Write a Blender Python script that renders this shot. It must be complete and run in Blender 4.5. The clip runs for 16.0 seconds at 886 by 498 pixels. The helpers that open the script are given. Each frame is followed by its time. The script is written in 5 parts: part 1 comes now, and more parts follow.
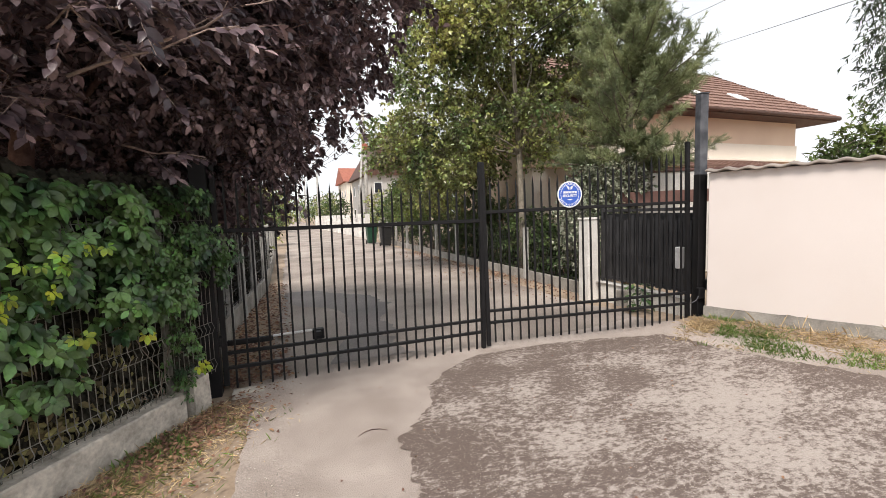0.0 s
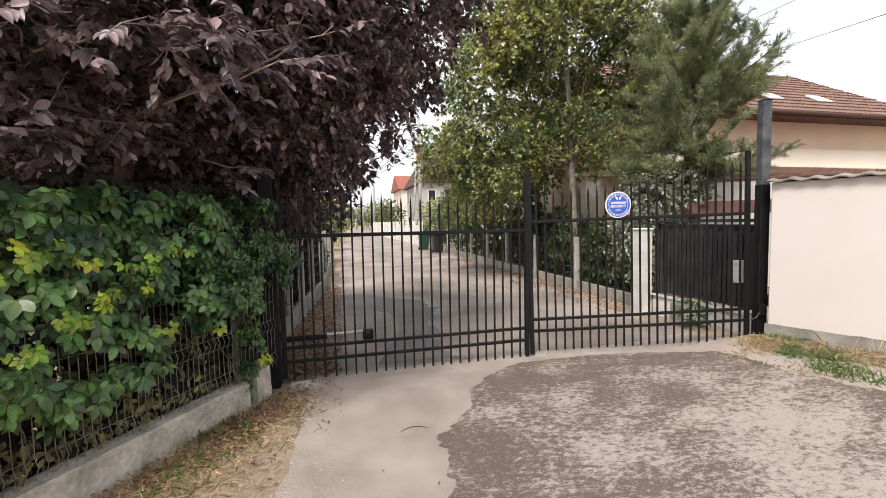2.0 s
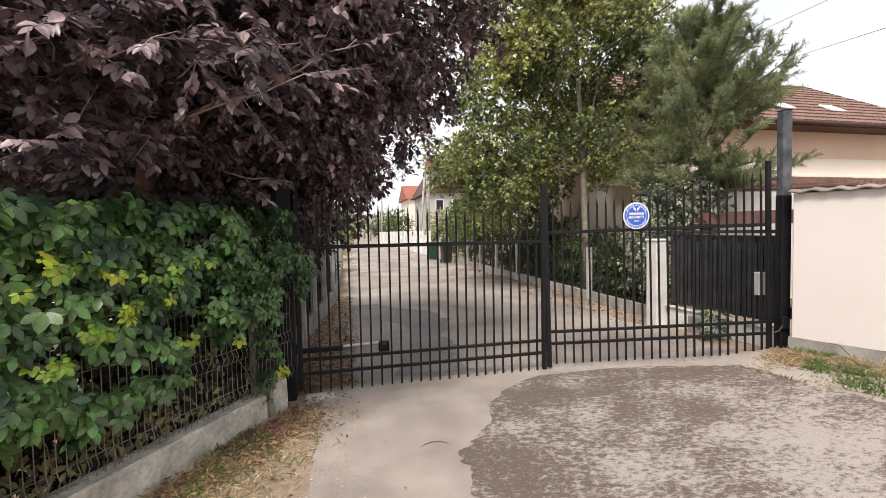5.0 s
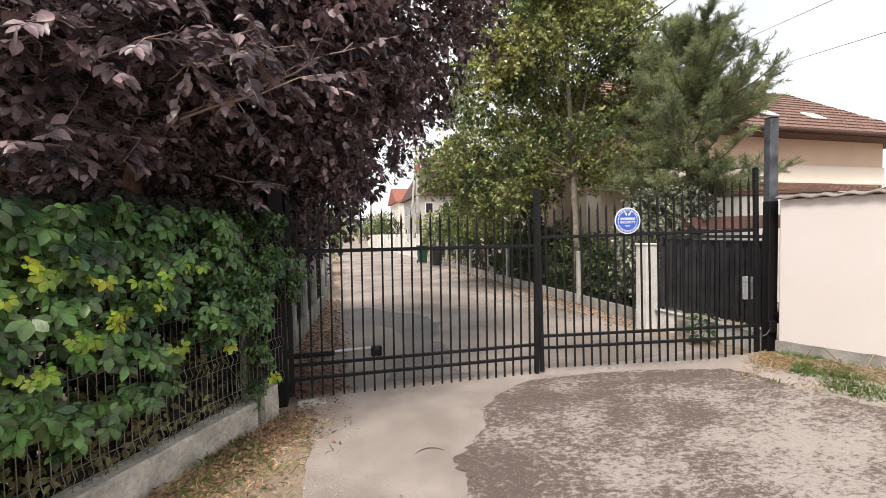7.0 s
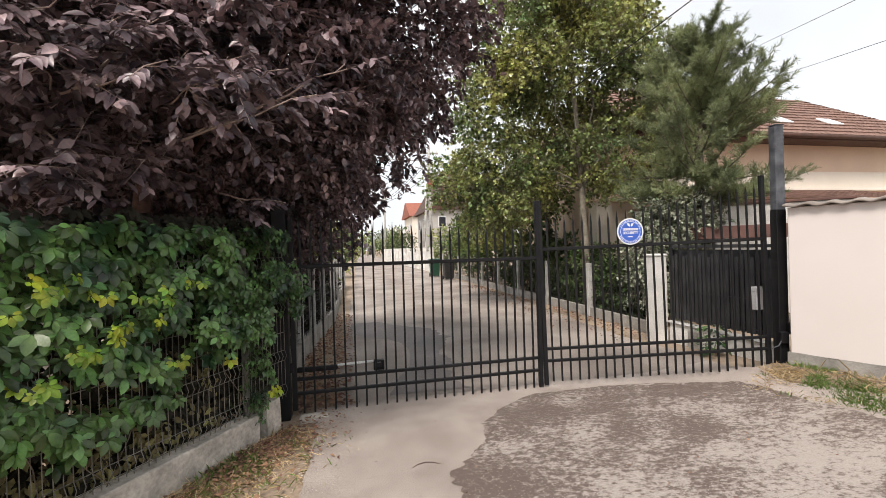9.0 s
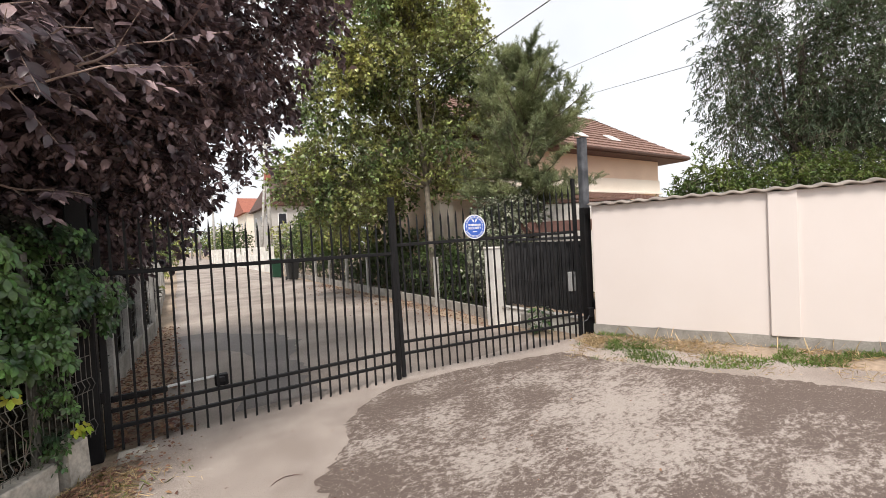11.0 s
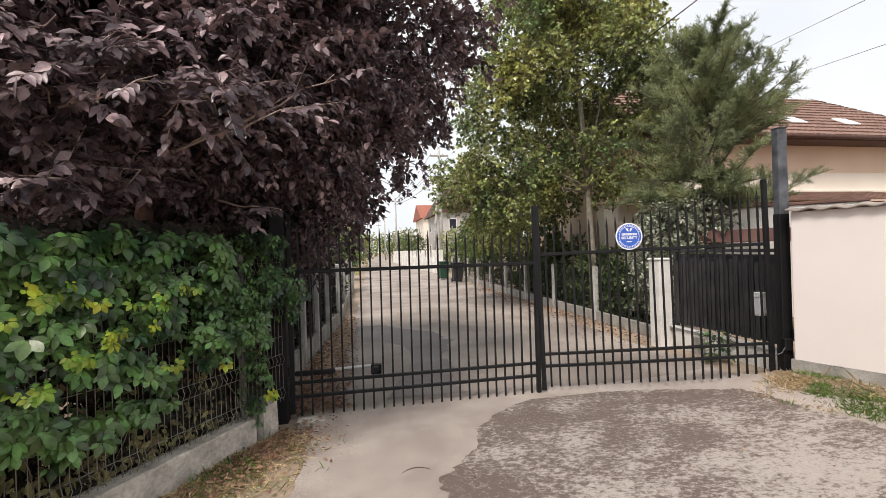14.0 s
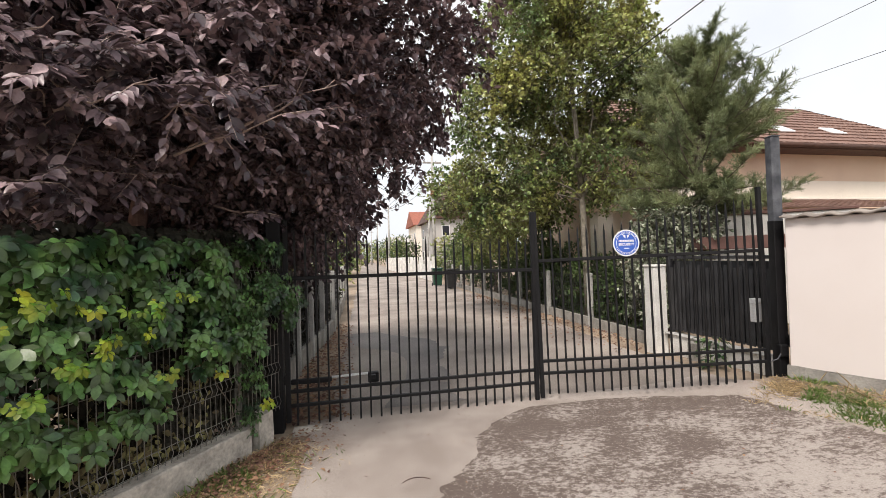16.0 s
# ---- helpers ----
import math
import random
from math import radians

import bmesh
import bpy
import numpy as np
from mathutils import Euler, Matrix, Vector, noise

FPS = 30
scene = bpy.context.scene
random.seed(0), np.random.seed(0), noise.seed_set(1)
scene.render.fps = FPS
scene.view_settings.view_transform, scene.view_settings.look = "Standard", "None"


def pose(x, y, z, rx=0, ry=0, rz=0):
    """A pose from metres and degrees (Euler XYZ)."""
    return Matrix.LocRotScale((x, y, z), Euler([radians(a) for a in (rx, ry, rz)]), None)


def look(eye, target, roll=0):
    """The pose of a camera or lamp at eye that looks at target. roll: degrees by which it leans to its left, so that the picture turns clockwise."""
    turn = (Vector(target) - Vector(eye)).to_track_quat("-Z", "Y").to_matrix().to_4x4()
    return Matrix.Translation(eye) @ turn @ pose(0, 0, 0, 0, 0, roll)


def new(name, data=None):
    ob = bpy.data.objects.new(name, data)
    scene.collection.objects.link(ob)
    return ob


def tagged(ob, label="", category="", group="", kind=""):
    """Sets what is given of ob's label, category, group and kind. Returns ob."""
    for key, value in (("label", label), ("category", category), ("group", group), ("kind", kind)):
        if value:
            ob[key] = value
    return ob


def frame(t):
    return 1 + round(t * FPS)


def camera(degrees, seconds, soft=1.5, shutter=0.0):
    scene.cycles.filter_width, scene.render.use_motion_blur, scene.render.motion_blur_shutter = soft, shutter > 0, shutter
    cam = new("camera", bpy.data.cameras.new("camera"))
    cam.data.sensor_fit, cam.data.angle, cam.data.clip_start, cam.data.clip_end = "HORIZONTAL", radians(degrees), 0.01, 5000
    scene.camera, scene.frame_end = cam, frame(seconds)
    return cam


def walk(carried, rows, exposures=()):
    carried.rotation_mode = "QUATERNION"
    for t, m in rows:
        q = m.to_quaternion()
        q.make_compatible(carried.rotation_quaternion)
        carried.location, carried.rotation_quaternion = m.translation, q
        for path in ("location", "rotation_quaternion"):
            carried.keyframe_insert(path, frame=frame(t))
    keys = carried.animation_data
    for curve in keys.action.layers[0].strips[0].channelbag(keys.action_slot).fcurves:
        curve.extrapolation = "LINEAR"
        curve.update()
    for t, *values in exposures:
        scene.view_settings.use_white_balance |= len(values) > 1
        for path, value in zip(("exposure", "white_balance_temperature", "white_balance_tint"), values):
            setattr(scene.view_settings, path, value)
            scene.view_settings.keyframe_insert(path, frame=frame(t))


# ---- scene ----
cam = camera(92.5, 16.0, soft=0.7)
METRES, EYE, TILT, LEAN, TURN = 1.6, 1.6, 0.0, 0.0, -20.9
ROWS = [
    (0.0, 0.0, 0.0, 0.0, -0.15, -4.86, 1.77),
    (0.1, 0.005, -0.015, 0.0, 0.2, -4.87, 1.7),
    (0.3, 0.02, -0.045, 0.0, 2.5, -4.89, 1.5),
    (0.5, 0.0362, -0.0696, -0.0002, 5.23, -4.89, 1.34),
    (1.0, 0.0585, -0.0904, 0.0042, 6.19, -4.64, 1.27),
    (1.5, 0.0702, -0.0908, 0.0099, 6.33, -4.17, 1.18),
    (2.0, 0.0552, -0.0973, 0.0108, 7.02, -3.7, 1.15),
    (2.5, 0.0711, -0.1112, 0.009, 7.62, -3.04, 1.24),
    (3.0, 0.1012, -0.1079, 0.0064, 7.76, -2.59, 1.24),
    (3.5, 0.0755, -0.087, 0.0091, 7.42, -2.35, 1.19),
    (4.0, 0.0428, -0.0907, 0.0127, 7.88, -2.4, 1.24),
    (4.2, 0.0330, -0.0900, 0.0145, 8.1, -2.38, 1.25),
    (6.3, -0.0690, -0.0850, 0.0310, 6.79, -2.38, 0.51),
    (6.5, -0.0685, -0.0845, 0.0312, 6.58, -2.18, 0.5),
    (7.0, -0.0436, -0.0819, 0.0315, 6.46, -2.02, 0.9),
    (7.5, 0.0145, -0.0865, 0.0363, 6.65, -1.76, 1.51),
    (8.0, 0.0411, -0.0972, 0.0368, 8.11, -1.18, 1.59),
    (8.5, 0.0738, -0.097, 0.0349, 8.53, -0.47, 1.7),
    (9.0, 0.0545, -0.0905, 0.0293, 8.46, -0.17, 1.69),
    (9.5, 0.0167, -0.0931, 0.0316, 8.45, -0.17, 1.7),
    (9.7, -0.008, -0.0890, 0.0310, 5.7, -0.20, 1.68),
    (10.0, -0.0377, -0.0827, 0.0305, -0.74, -0.25, 1.61),
    (10.2, -0.0370, -0.0825, 0.0300, -7.61, -0.86, 1.36),
    (10.5, -0.0300, -0.0823, 0.0295, -12.2, -1.1, 1.9),
    (11.1, -0.0100, -0.0820, 0.0280, -12.0, -1.5, 3.2),
    (11.8, 0.0150, -0.0818, 0.0265, -9.0, -1.9, 4.6),
    (12.3, 0.0290, -0.0817, 0.0257, -7.68, -1.98, 4.9),
    (12.5, 0.0345, -0.0817, 0.0256, -6.82, -1.91, 4.74),
    (12.8, 0.0500, -0.0795, 0.0360, -0.9, -1.5, 4.0),
    (13.0, 0.0632, -0.0778, 0.0436, 5.15, -1.15, 3.26),
    (13.5, 0.1159, -0.097, 0.0509, 9.66, -0.53, 1.55),
    (14.0, 0.161, -0.0897, 0.0495, 10.08, 0.13, 1.7),
    (14.5, 0.1785, -0.0849, 0.0436, 9.98, 0.64, 1.62),
    (15.0, 0.1831, -0.0833, 0.0433, 9.62, 0.94, 1.66),
    (15.5, 0.1701, -0.0799, 0.0403, 9.15, 1.08, 1.72),
    (16.0, 0.1209, -0.0824, 0.0486, 9.06, 1.01, 1.68),
]
walk(cam, [(t, pose(0, 0, EYE, TILT, LEAN, TURN) @ pose(METRES * x, METRES * y, METRES * z, 90 + pitch, roll, yaw)) for t, x, y, z, yaw, pitch, roll in ROWS],
     [(0.0, 0.50), (1.5, 0.48), (4.0, 0.50), (7.0, 0.50), (9.0, 0.42), (10.0, 0.44), (12.5, 0.43), (13.5, 0.38), (16.0, 0.40)])

# ---- world and light ----
world = bpy.data.worlds.new("overcast_sky")
scene.world = world
world.use_nodes = True
wn, wl = world.node_tree.nodes, world.node_tree.links
wn.clear()
w_out, w_bg, w_sky = wn.new("ShaderNodeOutputWorld"), wn.new("ShaderNodeBackground"), wn.new("ShaderNodeTexSky")
w_sky.sky_type, w_sky.sun_disc = "NISHITA", False
SUN_EL, SUN_ROT = radians(52), radians(214)
w_sky.sun_elevation, w_sky.sun_rotation, w_sky.dust_density, w_sky.air_density = SUN_EL, SUN_ROT, 4.0, 1.0
w_co, w_no, w_ra, w_mx = wn.new("ShaderNodeTexCoord"), wn.new("ShaderNodeTexNoise"), wn.new("ShaderNodeValToRGB"), wn.new("ShaderNodeMix")
w_no.inputs["Scale"].default_value, w_no.inputs["Detail"].default_value = 2.2, 6.0
w_ra.color_ramp.elements[0].position, w_ra.color_ramp.elements[1].position = 0.3, 0.75
w_ra.color_ramp.elements[0].color, w_ra.color_ramp.elements[1].color = (7.7, 7.9, 8.3, 1), (9.9, 9.9, 9.9, 1)
w_mx.data_type, w_mx.inputs["Factor"].default_value = "RGBA", 0.86
wl.new(w_co.outputs["Generated"], w_no.inputs["Vector"])
wl.new(w_no.outputs["Fac"], w_ra.inputs["Fac"])
wl.new(w_sky.outputs["Color"], w_mx.inputs["A"])
wl.new(w_ra.outputs["Color"], w_mx.inputs["B"])
wl.new(w_mx.outputs["Result"], w_bg.inputs["Color"])
wl.new(w_bg.outputs["Background"], w_out.inputs["Surface"])
w_bg.inputs["Strength"].default_value = 0.1
sun = new("sun", bpy.data.lights.new("sun", "SUN"))
sun.data.energy, sun.data.angle, sun.data.color = 2.7, radians(16), (1.0, 0.92, 0.84)
sun.matrix_world = look((0, 0, 20), (0 - 20 * math.sin(SUN_ROT) / math.tan(SUN_EL), -20 * math.cos(SUN_ROT) / math.tan(SUN_EL), 0))

# ---- helpers of this scene ----
rng = np.random.default_rng(7)


def ground_z(x, y):
    """Height of the ground: nearly level, rising a little towards the plaster wall."""
    def ss(a, b, v):
        u = min(1.0, max(0.0, (v - a) / (b - a)))
        return u * u * (3 - 2 * u)
    away = 0.9138 * (4.85 - x) + 0.4061 * (3.70 - y)
    bank = 0.12 * (1 - ss(0.05, 0.75, away)) * (1 - ss(3.75, 4.2, y)) if x > 3 else 0.0
    return bank + 0.11 * ss(3.4, 5.2, x) * (1 - ss(4.2, 6.5, y)) - 0.02 * ss(0.2, -0.8, x) * (1 - ss(5, 7, y))


def mesh_of(name, verts, faces, smooth=False):
    me = bpy.data.meshes.new(name)
    me.from_pydata([tuple(v) for v in verts], [], [tuple(f) for f in faces])
    if smooth:
        me.polygons.foreach_set("use_smooth", [True] * len(me.polygons))
    me.update()
    return me


def part(name, data, material, parent=None, label=""):
    """Links a bmesh or a mesh as one object, under a thing or a part."""
    if isinstance(data, bmesh.types.BMesh):
        me = bpy.data.meshes.new(name)
        data.to_mesh(me)
        data.free()
        data = me
    if not data.materials:
        data.materials.append(material)
    ob = new(name, data)
    if parent:
        ob.parent = parent
    if label:
        ob["label"] = label
    return ob


def thing(name, label, category, at=(0, 0, 0), group="", kind=""):
    ob = new(name)
    ob.empty_display_size = 0.1
    ob.location = at
    return tagged(ob, label, category, group, kind)


def box(bm, lo, hi, m=None, bevel=0.0):
    """A box between two corners, posed by m, with bevelled edges."""
    lo, hi = Vector(lo), Vector(hi)
    mid, size = (lo + hi) / 2, hi - lo
    mat4 = (m or Matrix()) @ Matrix.Translation(mid) @ Matrix.Diagonal((*size, 1))
    made = bmesh.ops.create_cube(bm, size=1.0, matrix=mat4)["verts"]
    if bevel:
        edges = list({e for v in made for e in v.link_edges})
        bmesh.ops.bevel(bm, geom=edges, offset=bevel, segments=1, affect="EDGES", profile=0.5)
    return bm


def boxed(lo, hi, m=None, bevel=0.0):
    return box(bmesh.new(), lo, hi, m, bevel)


def tube(points, radii, sides=6, verts=None, faces=None):
    """A tapering tube along points, appended to lists of verts and faces."""
    verts = [] if verts is None else verts
    faces = [] if faces is None else faces
    pts = [Vector(p) for p in points]
    start = len(verts)
    for i, p in enumerate(pts):
        d = (pts[min(i + 1, len(pts) - 1)] - pts[max(i - 1, 0)]).normalized()
        side = d.cross(Vector((0, 0, 1)) if abs(d.z) < 0.9 else Vector((1, 0, 0))).normalized()
        up = side.cross(d)
        r = radii[i] if hasattr(radii, "__len__") else radii
        for k in range(sides):
            a = 2 * math.pi * k / sides
            verts.append(p + side * (r * math.cos(a)) + up * (r * math.sin(a)))
    for i in range(len(pts) - 1):
        for k in range(sides):
            a, b = start + i * sides + k, start + i * sides + (k + 1) % sides
            faces.append((a, b, b + sides, a + sides))
    faces.append(tuple(start + k for k in reversed(range(sides))))
    faces.append(tuple(start + (len(pts) - 1) * sides + k for k in range(sides)))
    return verts, faces


def along(p, d):
    """A pose with x along the level direction d and z up, at p."""
    ux = Vector((d[0], d[1], 0)).normalized()
    uy = Vector((-ux.y, ux.x, 0))
    m = Matrix.Identity(4)
    m.col[0][:3], m.col[1][:3], m.col[2][:3], m.col[3][:3] = ux, uy, (0, 0, 1), p
    return m


# ---- materials ----
def material(name, base, dark=None, rough=0.8, metal=0.0, scale=8.0, fine=90.0, bump=0.15, island=0.0, contrast=(0.35, 0.7), spread=0.0, grit=0.17, gloss=None):
    """A surface with two scales of variation: base to dark by a broad noise, grain by a fine one, and relief."""
    m = bpy.data.materials.new(name)
    m.use_nodes = True
    n, l = m.node_tree.nodes, m.node_tree.links
    b = n["Principled BSDF"]
    b.inputs["Roughness"].default_value, b.inputs["Metallic"].default_value = rough, metal
    if gloss is not None:
        b.inputs["Specular IOR Level"].default_value = gloss
    co = n.new("ShaderNodeTexCoord")
    broad, grain = n.new("ShaderNodeTexNoise"), n.new("ShaderNodeTexNoise")
    broad.inputs["Scale"].default_value, broad.inputs["Detail"].default_value = scale, 6
    grain.inputs["Scale"].default_value, grain.inputs["Detail"].default_value = fine, 4
    for t in (broad, grain):
        l.new(co.outputs["Object"], t.inputs["Vector"])
    ramp = n.new("ShaderNodeValToRGB")
    dark = dark or tuple(c * 0.7 for c in base)
    ramp.color_ramp.elements[0].position, ramp.color_ramp.elements[1].position = contrast
    ramp.color_ramp.elements[0].color, ramp.color_ramp.elements[1].color = (*dark, 1), (*base, 1)
    l.new(broad.outputs["Fac"], ramp.inputs["Fac"])
    colour = ramp.outputs["Color"]
    hsv = n.new("ShaderNodeHueSaturation")
    rr = n.new("ShaderNodeMapRange")
    rr.inputs["From Min"].default_value, rr.inputs["From Max"].default_value = 0.3, 0.7
    rr.inputs["To Min"].default_value, rr.inputs["To Max"].default_value = 1 - grit, 1 + grit
    l.new(grain.outputs["Fac"], rr.inputs["Value"])
    value = rr.outputs["Result"]
    if island:
        geo, ir, mul = n.new("ShaderNodeNewGeometry"), n.new("ShaderNodeMapRange"), n.new("ShaderNodeMath")
        ir.inputs["To Min"].default_value, ir.inputs["To Max"].default_value = 1 - island, 1 + island
        mul.operation = "MULTIPLY"
        l.new(geo.outputs["Random Per Island"], ir.inputs["Value"])
        l.new(ir.outputs["Result"], mul.inputs[0])
        l.new(value, mul.inputs[1])
        value = mul.outputs["Value"]
        if spread:
            hr = n.new("ShaderNodeMapRange")
            hr.inputs["To Min"].default_value, hr.inputs["To Max"].default_value = 0.5 - spread, 0.5 + spread
            l.new(geo.outputs["Random Per Island"], hr.inputs["Value"])
            l.new(hr.outputs["Result"], hsv.inputs["Hue"])
    l.new(value, hsv.inputs["Value"])
    l.new(colour, hsv.inputs["Color"])
    l.new(hsv.outputs["Color"], b.inputs["Base Color"])
    bp = n.new("ShaderNodeBump")
    bp.inputs["Strength"].default_value, bp.inputs["Distance"].default_value = bump, 0.01
    l.new(grain.outputs["Fac"], bp.inputs["Height"])
    l.new(bp.outputs["Normal"], b.inputs["Normal"])
    return m


def leafy(name, base, dark, rough=0.45, island=0.35, spread=0.02, through_light=0.25, scale=1.2, gloss=0.4):
    """Leaves: coloured by clump and by leaf, a little light passing through."""
    m = material(name, base, dark, rough, scale=scale, fine=60, bump=0.1, island=island, spread=spread, contrast=(0.38, 0.62))
    n, l = m.node_tree.nodes, m.node_tree.links
    b, out = n["Principled BSDF"], n["Material Output"]
    b.inputs["Specular IOR Level"].default_value = gloss
    tr, mx = n.new("ShaderNodeBsdfTranslucent"), n.new("ShaderNodeMixShader")
    mx.inputs["Fac"].default_value = through_light
    l.new(b.inputs["Base Color"].links[0].from_socket, tr.inputs["Color"])
    l.new(b.outputs["BSDF"], mx.inputs[1])
    l.new(tr.outputs["BSDF"], mx.inputs[2])
    l.new(mx.outputs["Shader"], out.inputs["Surface"])
    return m


BLACK = material("black_gate_paint", (0.012, 0.011, 0.012), (0.006, 0.006, 0.007), rough=0.55, scale=5, fine=120, bump=0.2, gloss=0.25)
WORN = material("weathered_steel_pole", (0.12, 0.125, 0.14), (0.03, 0.032, 0.04), rough=0.6, scale=7, fine=90, bump=0.4)
PLASTER = material("pale_pink_plaster", (0.755, 0.69, 0.66), (0.71, 0.64, 0.605), rough=0.9, scale=0.9, fine=160, bump=0.05, grit=0.03)
PLINTH = material("grey_cement_plinth", (0.40, 0.375, 0.34), (0.22, 0.205, 0.185), rough=0.95, scale=4, fine=60, bump=0.5)
CONCRETE = material("rough_cement_kerb_wall", (0.64, 0.585, 0.51), (0.36, 0.325, 0.28), rough=0.95, scale=5, fine=30, bump=1.0, grit=0.22)
POST = material("pale_concrete_post", (0.52, 0.51, 0.49), (0.33, 0.32, 0.30), rough=0.9, scale=4, fine=70, bump=0.3)
WHITE = material("whitewashed_render", (0.78, 0.76, 0.72), (0.60, 0.58, 0.55), rough=0.85, scale=3, fine=90, bump=0.2)
TILE = material("coping_tile", (0.33, 0.285, 0.25), (0.20, 0.17, 0.15), rough=0.9, scale=5, fine=70, bump=0.4)
ROOF = material("brown_roof_tile", (0.27, 0.165, 0.13), (0.175, 0.10, 0.078), rough=0.85, scale=3, fine=22, bump=0.4, grit=0.25)
REDROOF = material("red_roof_tile", (0.36, 0.13, 0.085), (0.27, 0.09, 0.06), rough=0.85, scale=3, fine=20, bump=0.4)
HOUSE = material("peach_house_render", (0.79, 0.61, 0.47), (0.73, 0.55, 0.42), rough=0.9, scale=1, fine=60, bump=0.1)
CREAM = material("cream_house_render", (0.82, 0.75, 0.66), (0.76, 0.69, 0.60), rough=0.9, scale=1, fine=60, bump=0.1)
WOODBR = material("brown_stained_timber", (0.10, 0.045, 0.028), (0.06, 0.026, 0.017), rough=0.7, scale=6, fine=60, bump=0.3)
DARKGATE = material("dark_driveway_gate_paint", (0.040, 0.039, 0.042), (0.016, 0.016, 0.018), rough=0.45, scale=4, fine=60, gloss=0.4)
BARK = material("grey_brown_bark", (0.20, 0.165, 0.13), (0.10, 0.08, 0.065), rough=0.95, scale=10, fine=40, bump=0.8)
TWIG = material("purple_plum_twig", (0.19, 0.11, 0.09), (0.09, 0.05, 0.045), rough=0.85, scale=14, fine=60, bump=0.3)
WIRE = material("dull_fence_wire", (0.27, 0.255, 0.22), (0.11, 0.105, 0.095), rough=0.6, metal=0.3, scale=9, fine=60)
PURPLE = leafy("purple_plum_leaf", (0.275, 0.198, 0.214), (0.046, 0.029, 0.036), rough=0.40, island=0.55, spread=0.03, through_light=0.05, scale=3.4, gloss=0.6)
CREEPER = leafy("creeper_leaf", (0.105, 0.185, 0.050), (0.018, 0.042, 0.017), rough=0.33, island=0.6, spread=0.02, through_light=0.06, scale=3.6, gloss=0.45)
CREEPER_Y = leafy("young_creeper_leaf", (0.40, 0.43, 0.04), (0.15, 0.26, 0.035), rough=0.4, island=0.25, spread=0.03, scale=5.0)
POPLAR = leafy("yellowing_green_leaf", (0.43, 0.42, 0.14), (0.14, 0.20, 0.075), rough=0.30, island=0.7, spread=0.03, scale=0.7, through_light=0.3, gloss=0.65)
GREENS = leafy("dark_shrub_leaf", (0.120, 0.165, 0.055), (0.055, 0.090, 0.032), rough=0.5, island=0.4, spread=0.02)
PINE = leafy("pine_needle", (0.315, 0.35, 0.175), (0.135, 0.165, 0.085), rough=0.6, island=0.35, spread=0.02, scale=1.3)
PALELEAF = leafy("pale_edged_leaf", (0.60, 0.60, 0.50), (0.10, 0.145, 0.065), rough=0.45, island=0.5, spread=0.02, scale=13)
THUJA = leafy("bright_conifer_hedge_leaf", (0.165, 0.205, 0.05), (0.06, 0.095, 0.026), rough=0.6, island=0.4, spread=0.025)
WILLOW = leafy("willow_leaf", (0.13, 0.165, 0.085), (0.05, 0.075, 0.042), rough=0.5, island=0.4, spread=0.02)
STRAW = material("dry_straw", (0.74, 0.59, 0.37), (0.54, 0.40, 0.22), rough=0.9, scale=6, island=0.3)
GRASS = leafy("verge_grass", (0.24, 0.34, 0.085), (0.15, 0.23, 0.055), rough=0.6, island=0.35, spread=0.02)
LITTER = material("fallen_brown_leaf", (0.30, 0.155, 0.095), (0.15, 0.08, 0.055), rough=0.85, scale=8, island=0.45, spread=0.02)
GROUND = material("dry_earth", (0.43, 0.335, 0.25), (0.24, 0.18, 0.13), rough=1.0, scale=0.6, fine=25, bump=0.8)
SLAB = material("pale_worn_concrete", (0.42, 0.362, 0.325), (0.295, 0.247, 0.218), rough=0.92, scale=2.2, fine=130, bump=0.6, grit=0.30)
ROADM = material("grey_lane_surface", (0.42, 0.36, 0.318), (0.215, 0.18, 0.158), rough=0.92, scale=0.7, fine=60, bump=0.5, grit=0.22)
PLAIN_WHITE = material("white_enamel", (0.80, 0.80, 0.80), (0.74, 0.74, 0.74), rough=0.4, scale=4)
BLUE = material("blue_enamel", (0.035, 0.115, 0.52), (0.03, 0.10, 0.46), rough=0.35, scale=4)
GREYBOX = material("light_grey_plastic", (0.55, 0.55, 0.55), (0.45, 0.45, 0.45), rough=0.5, scale=4)
GREENBIN = material("green_bin_plastic", (0.012, 0.06, 0.032), (0.01, 0.045, 0.025), rough=0.5, scale=4)
CABLE = material("black_cable_sheath", (0.02, 0.02, 0.02), (0.012, 0.012, 0.012), rough=0.6)
FASCIA = material("reddish_brown_fascia", (0.17, 0.085, 0.07), (0.11, 0.055, 0.045), rough=0.7, scale=4)
DAMP = material("dark_damp_lane_repair", (0.235, 0.205, 0.192), (0.15, 0.134, 0.128), rough=0.8, scale=0.9, fine=70, bump=0.4, grit=0.2)
# near-black leaf colour with the deep shade inside hedges put into it
SHADELEAF = material("shade_dark_leaf", (0.040, 0.034, 0.022), (0.018, 0.016, 0.011), rough=0.9, scale=5, fine=50, island=0.4)
DEADLEAF = material("olive_dead_leaf", (0.22, 0.19, 0.08), (0.09, 0.078, 0.035), rough=0.9, scale=5, fine=50, island=0.45, spread=0.03)
PALEBARK = material("pale_smooth_bark", (0.30, 0.265, 0.215), (0.16, 0.14, 0.11), rough=0.9, scale=9, fine=45, bump=0.6)
WEEDY = leafy("olive_weed", (0.26, 0.27, 0.09), (0.15, 0.17, 0.055), rough=0.6, island=0.4, spread=0.03)
BRANCH = material("pale_plum_branch", (0.44, 0.34, 0.295), (0.22, 0.16, 0.14), rough=0.8, scale=12, fine=60, bump=0.4)

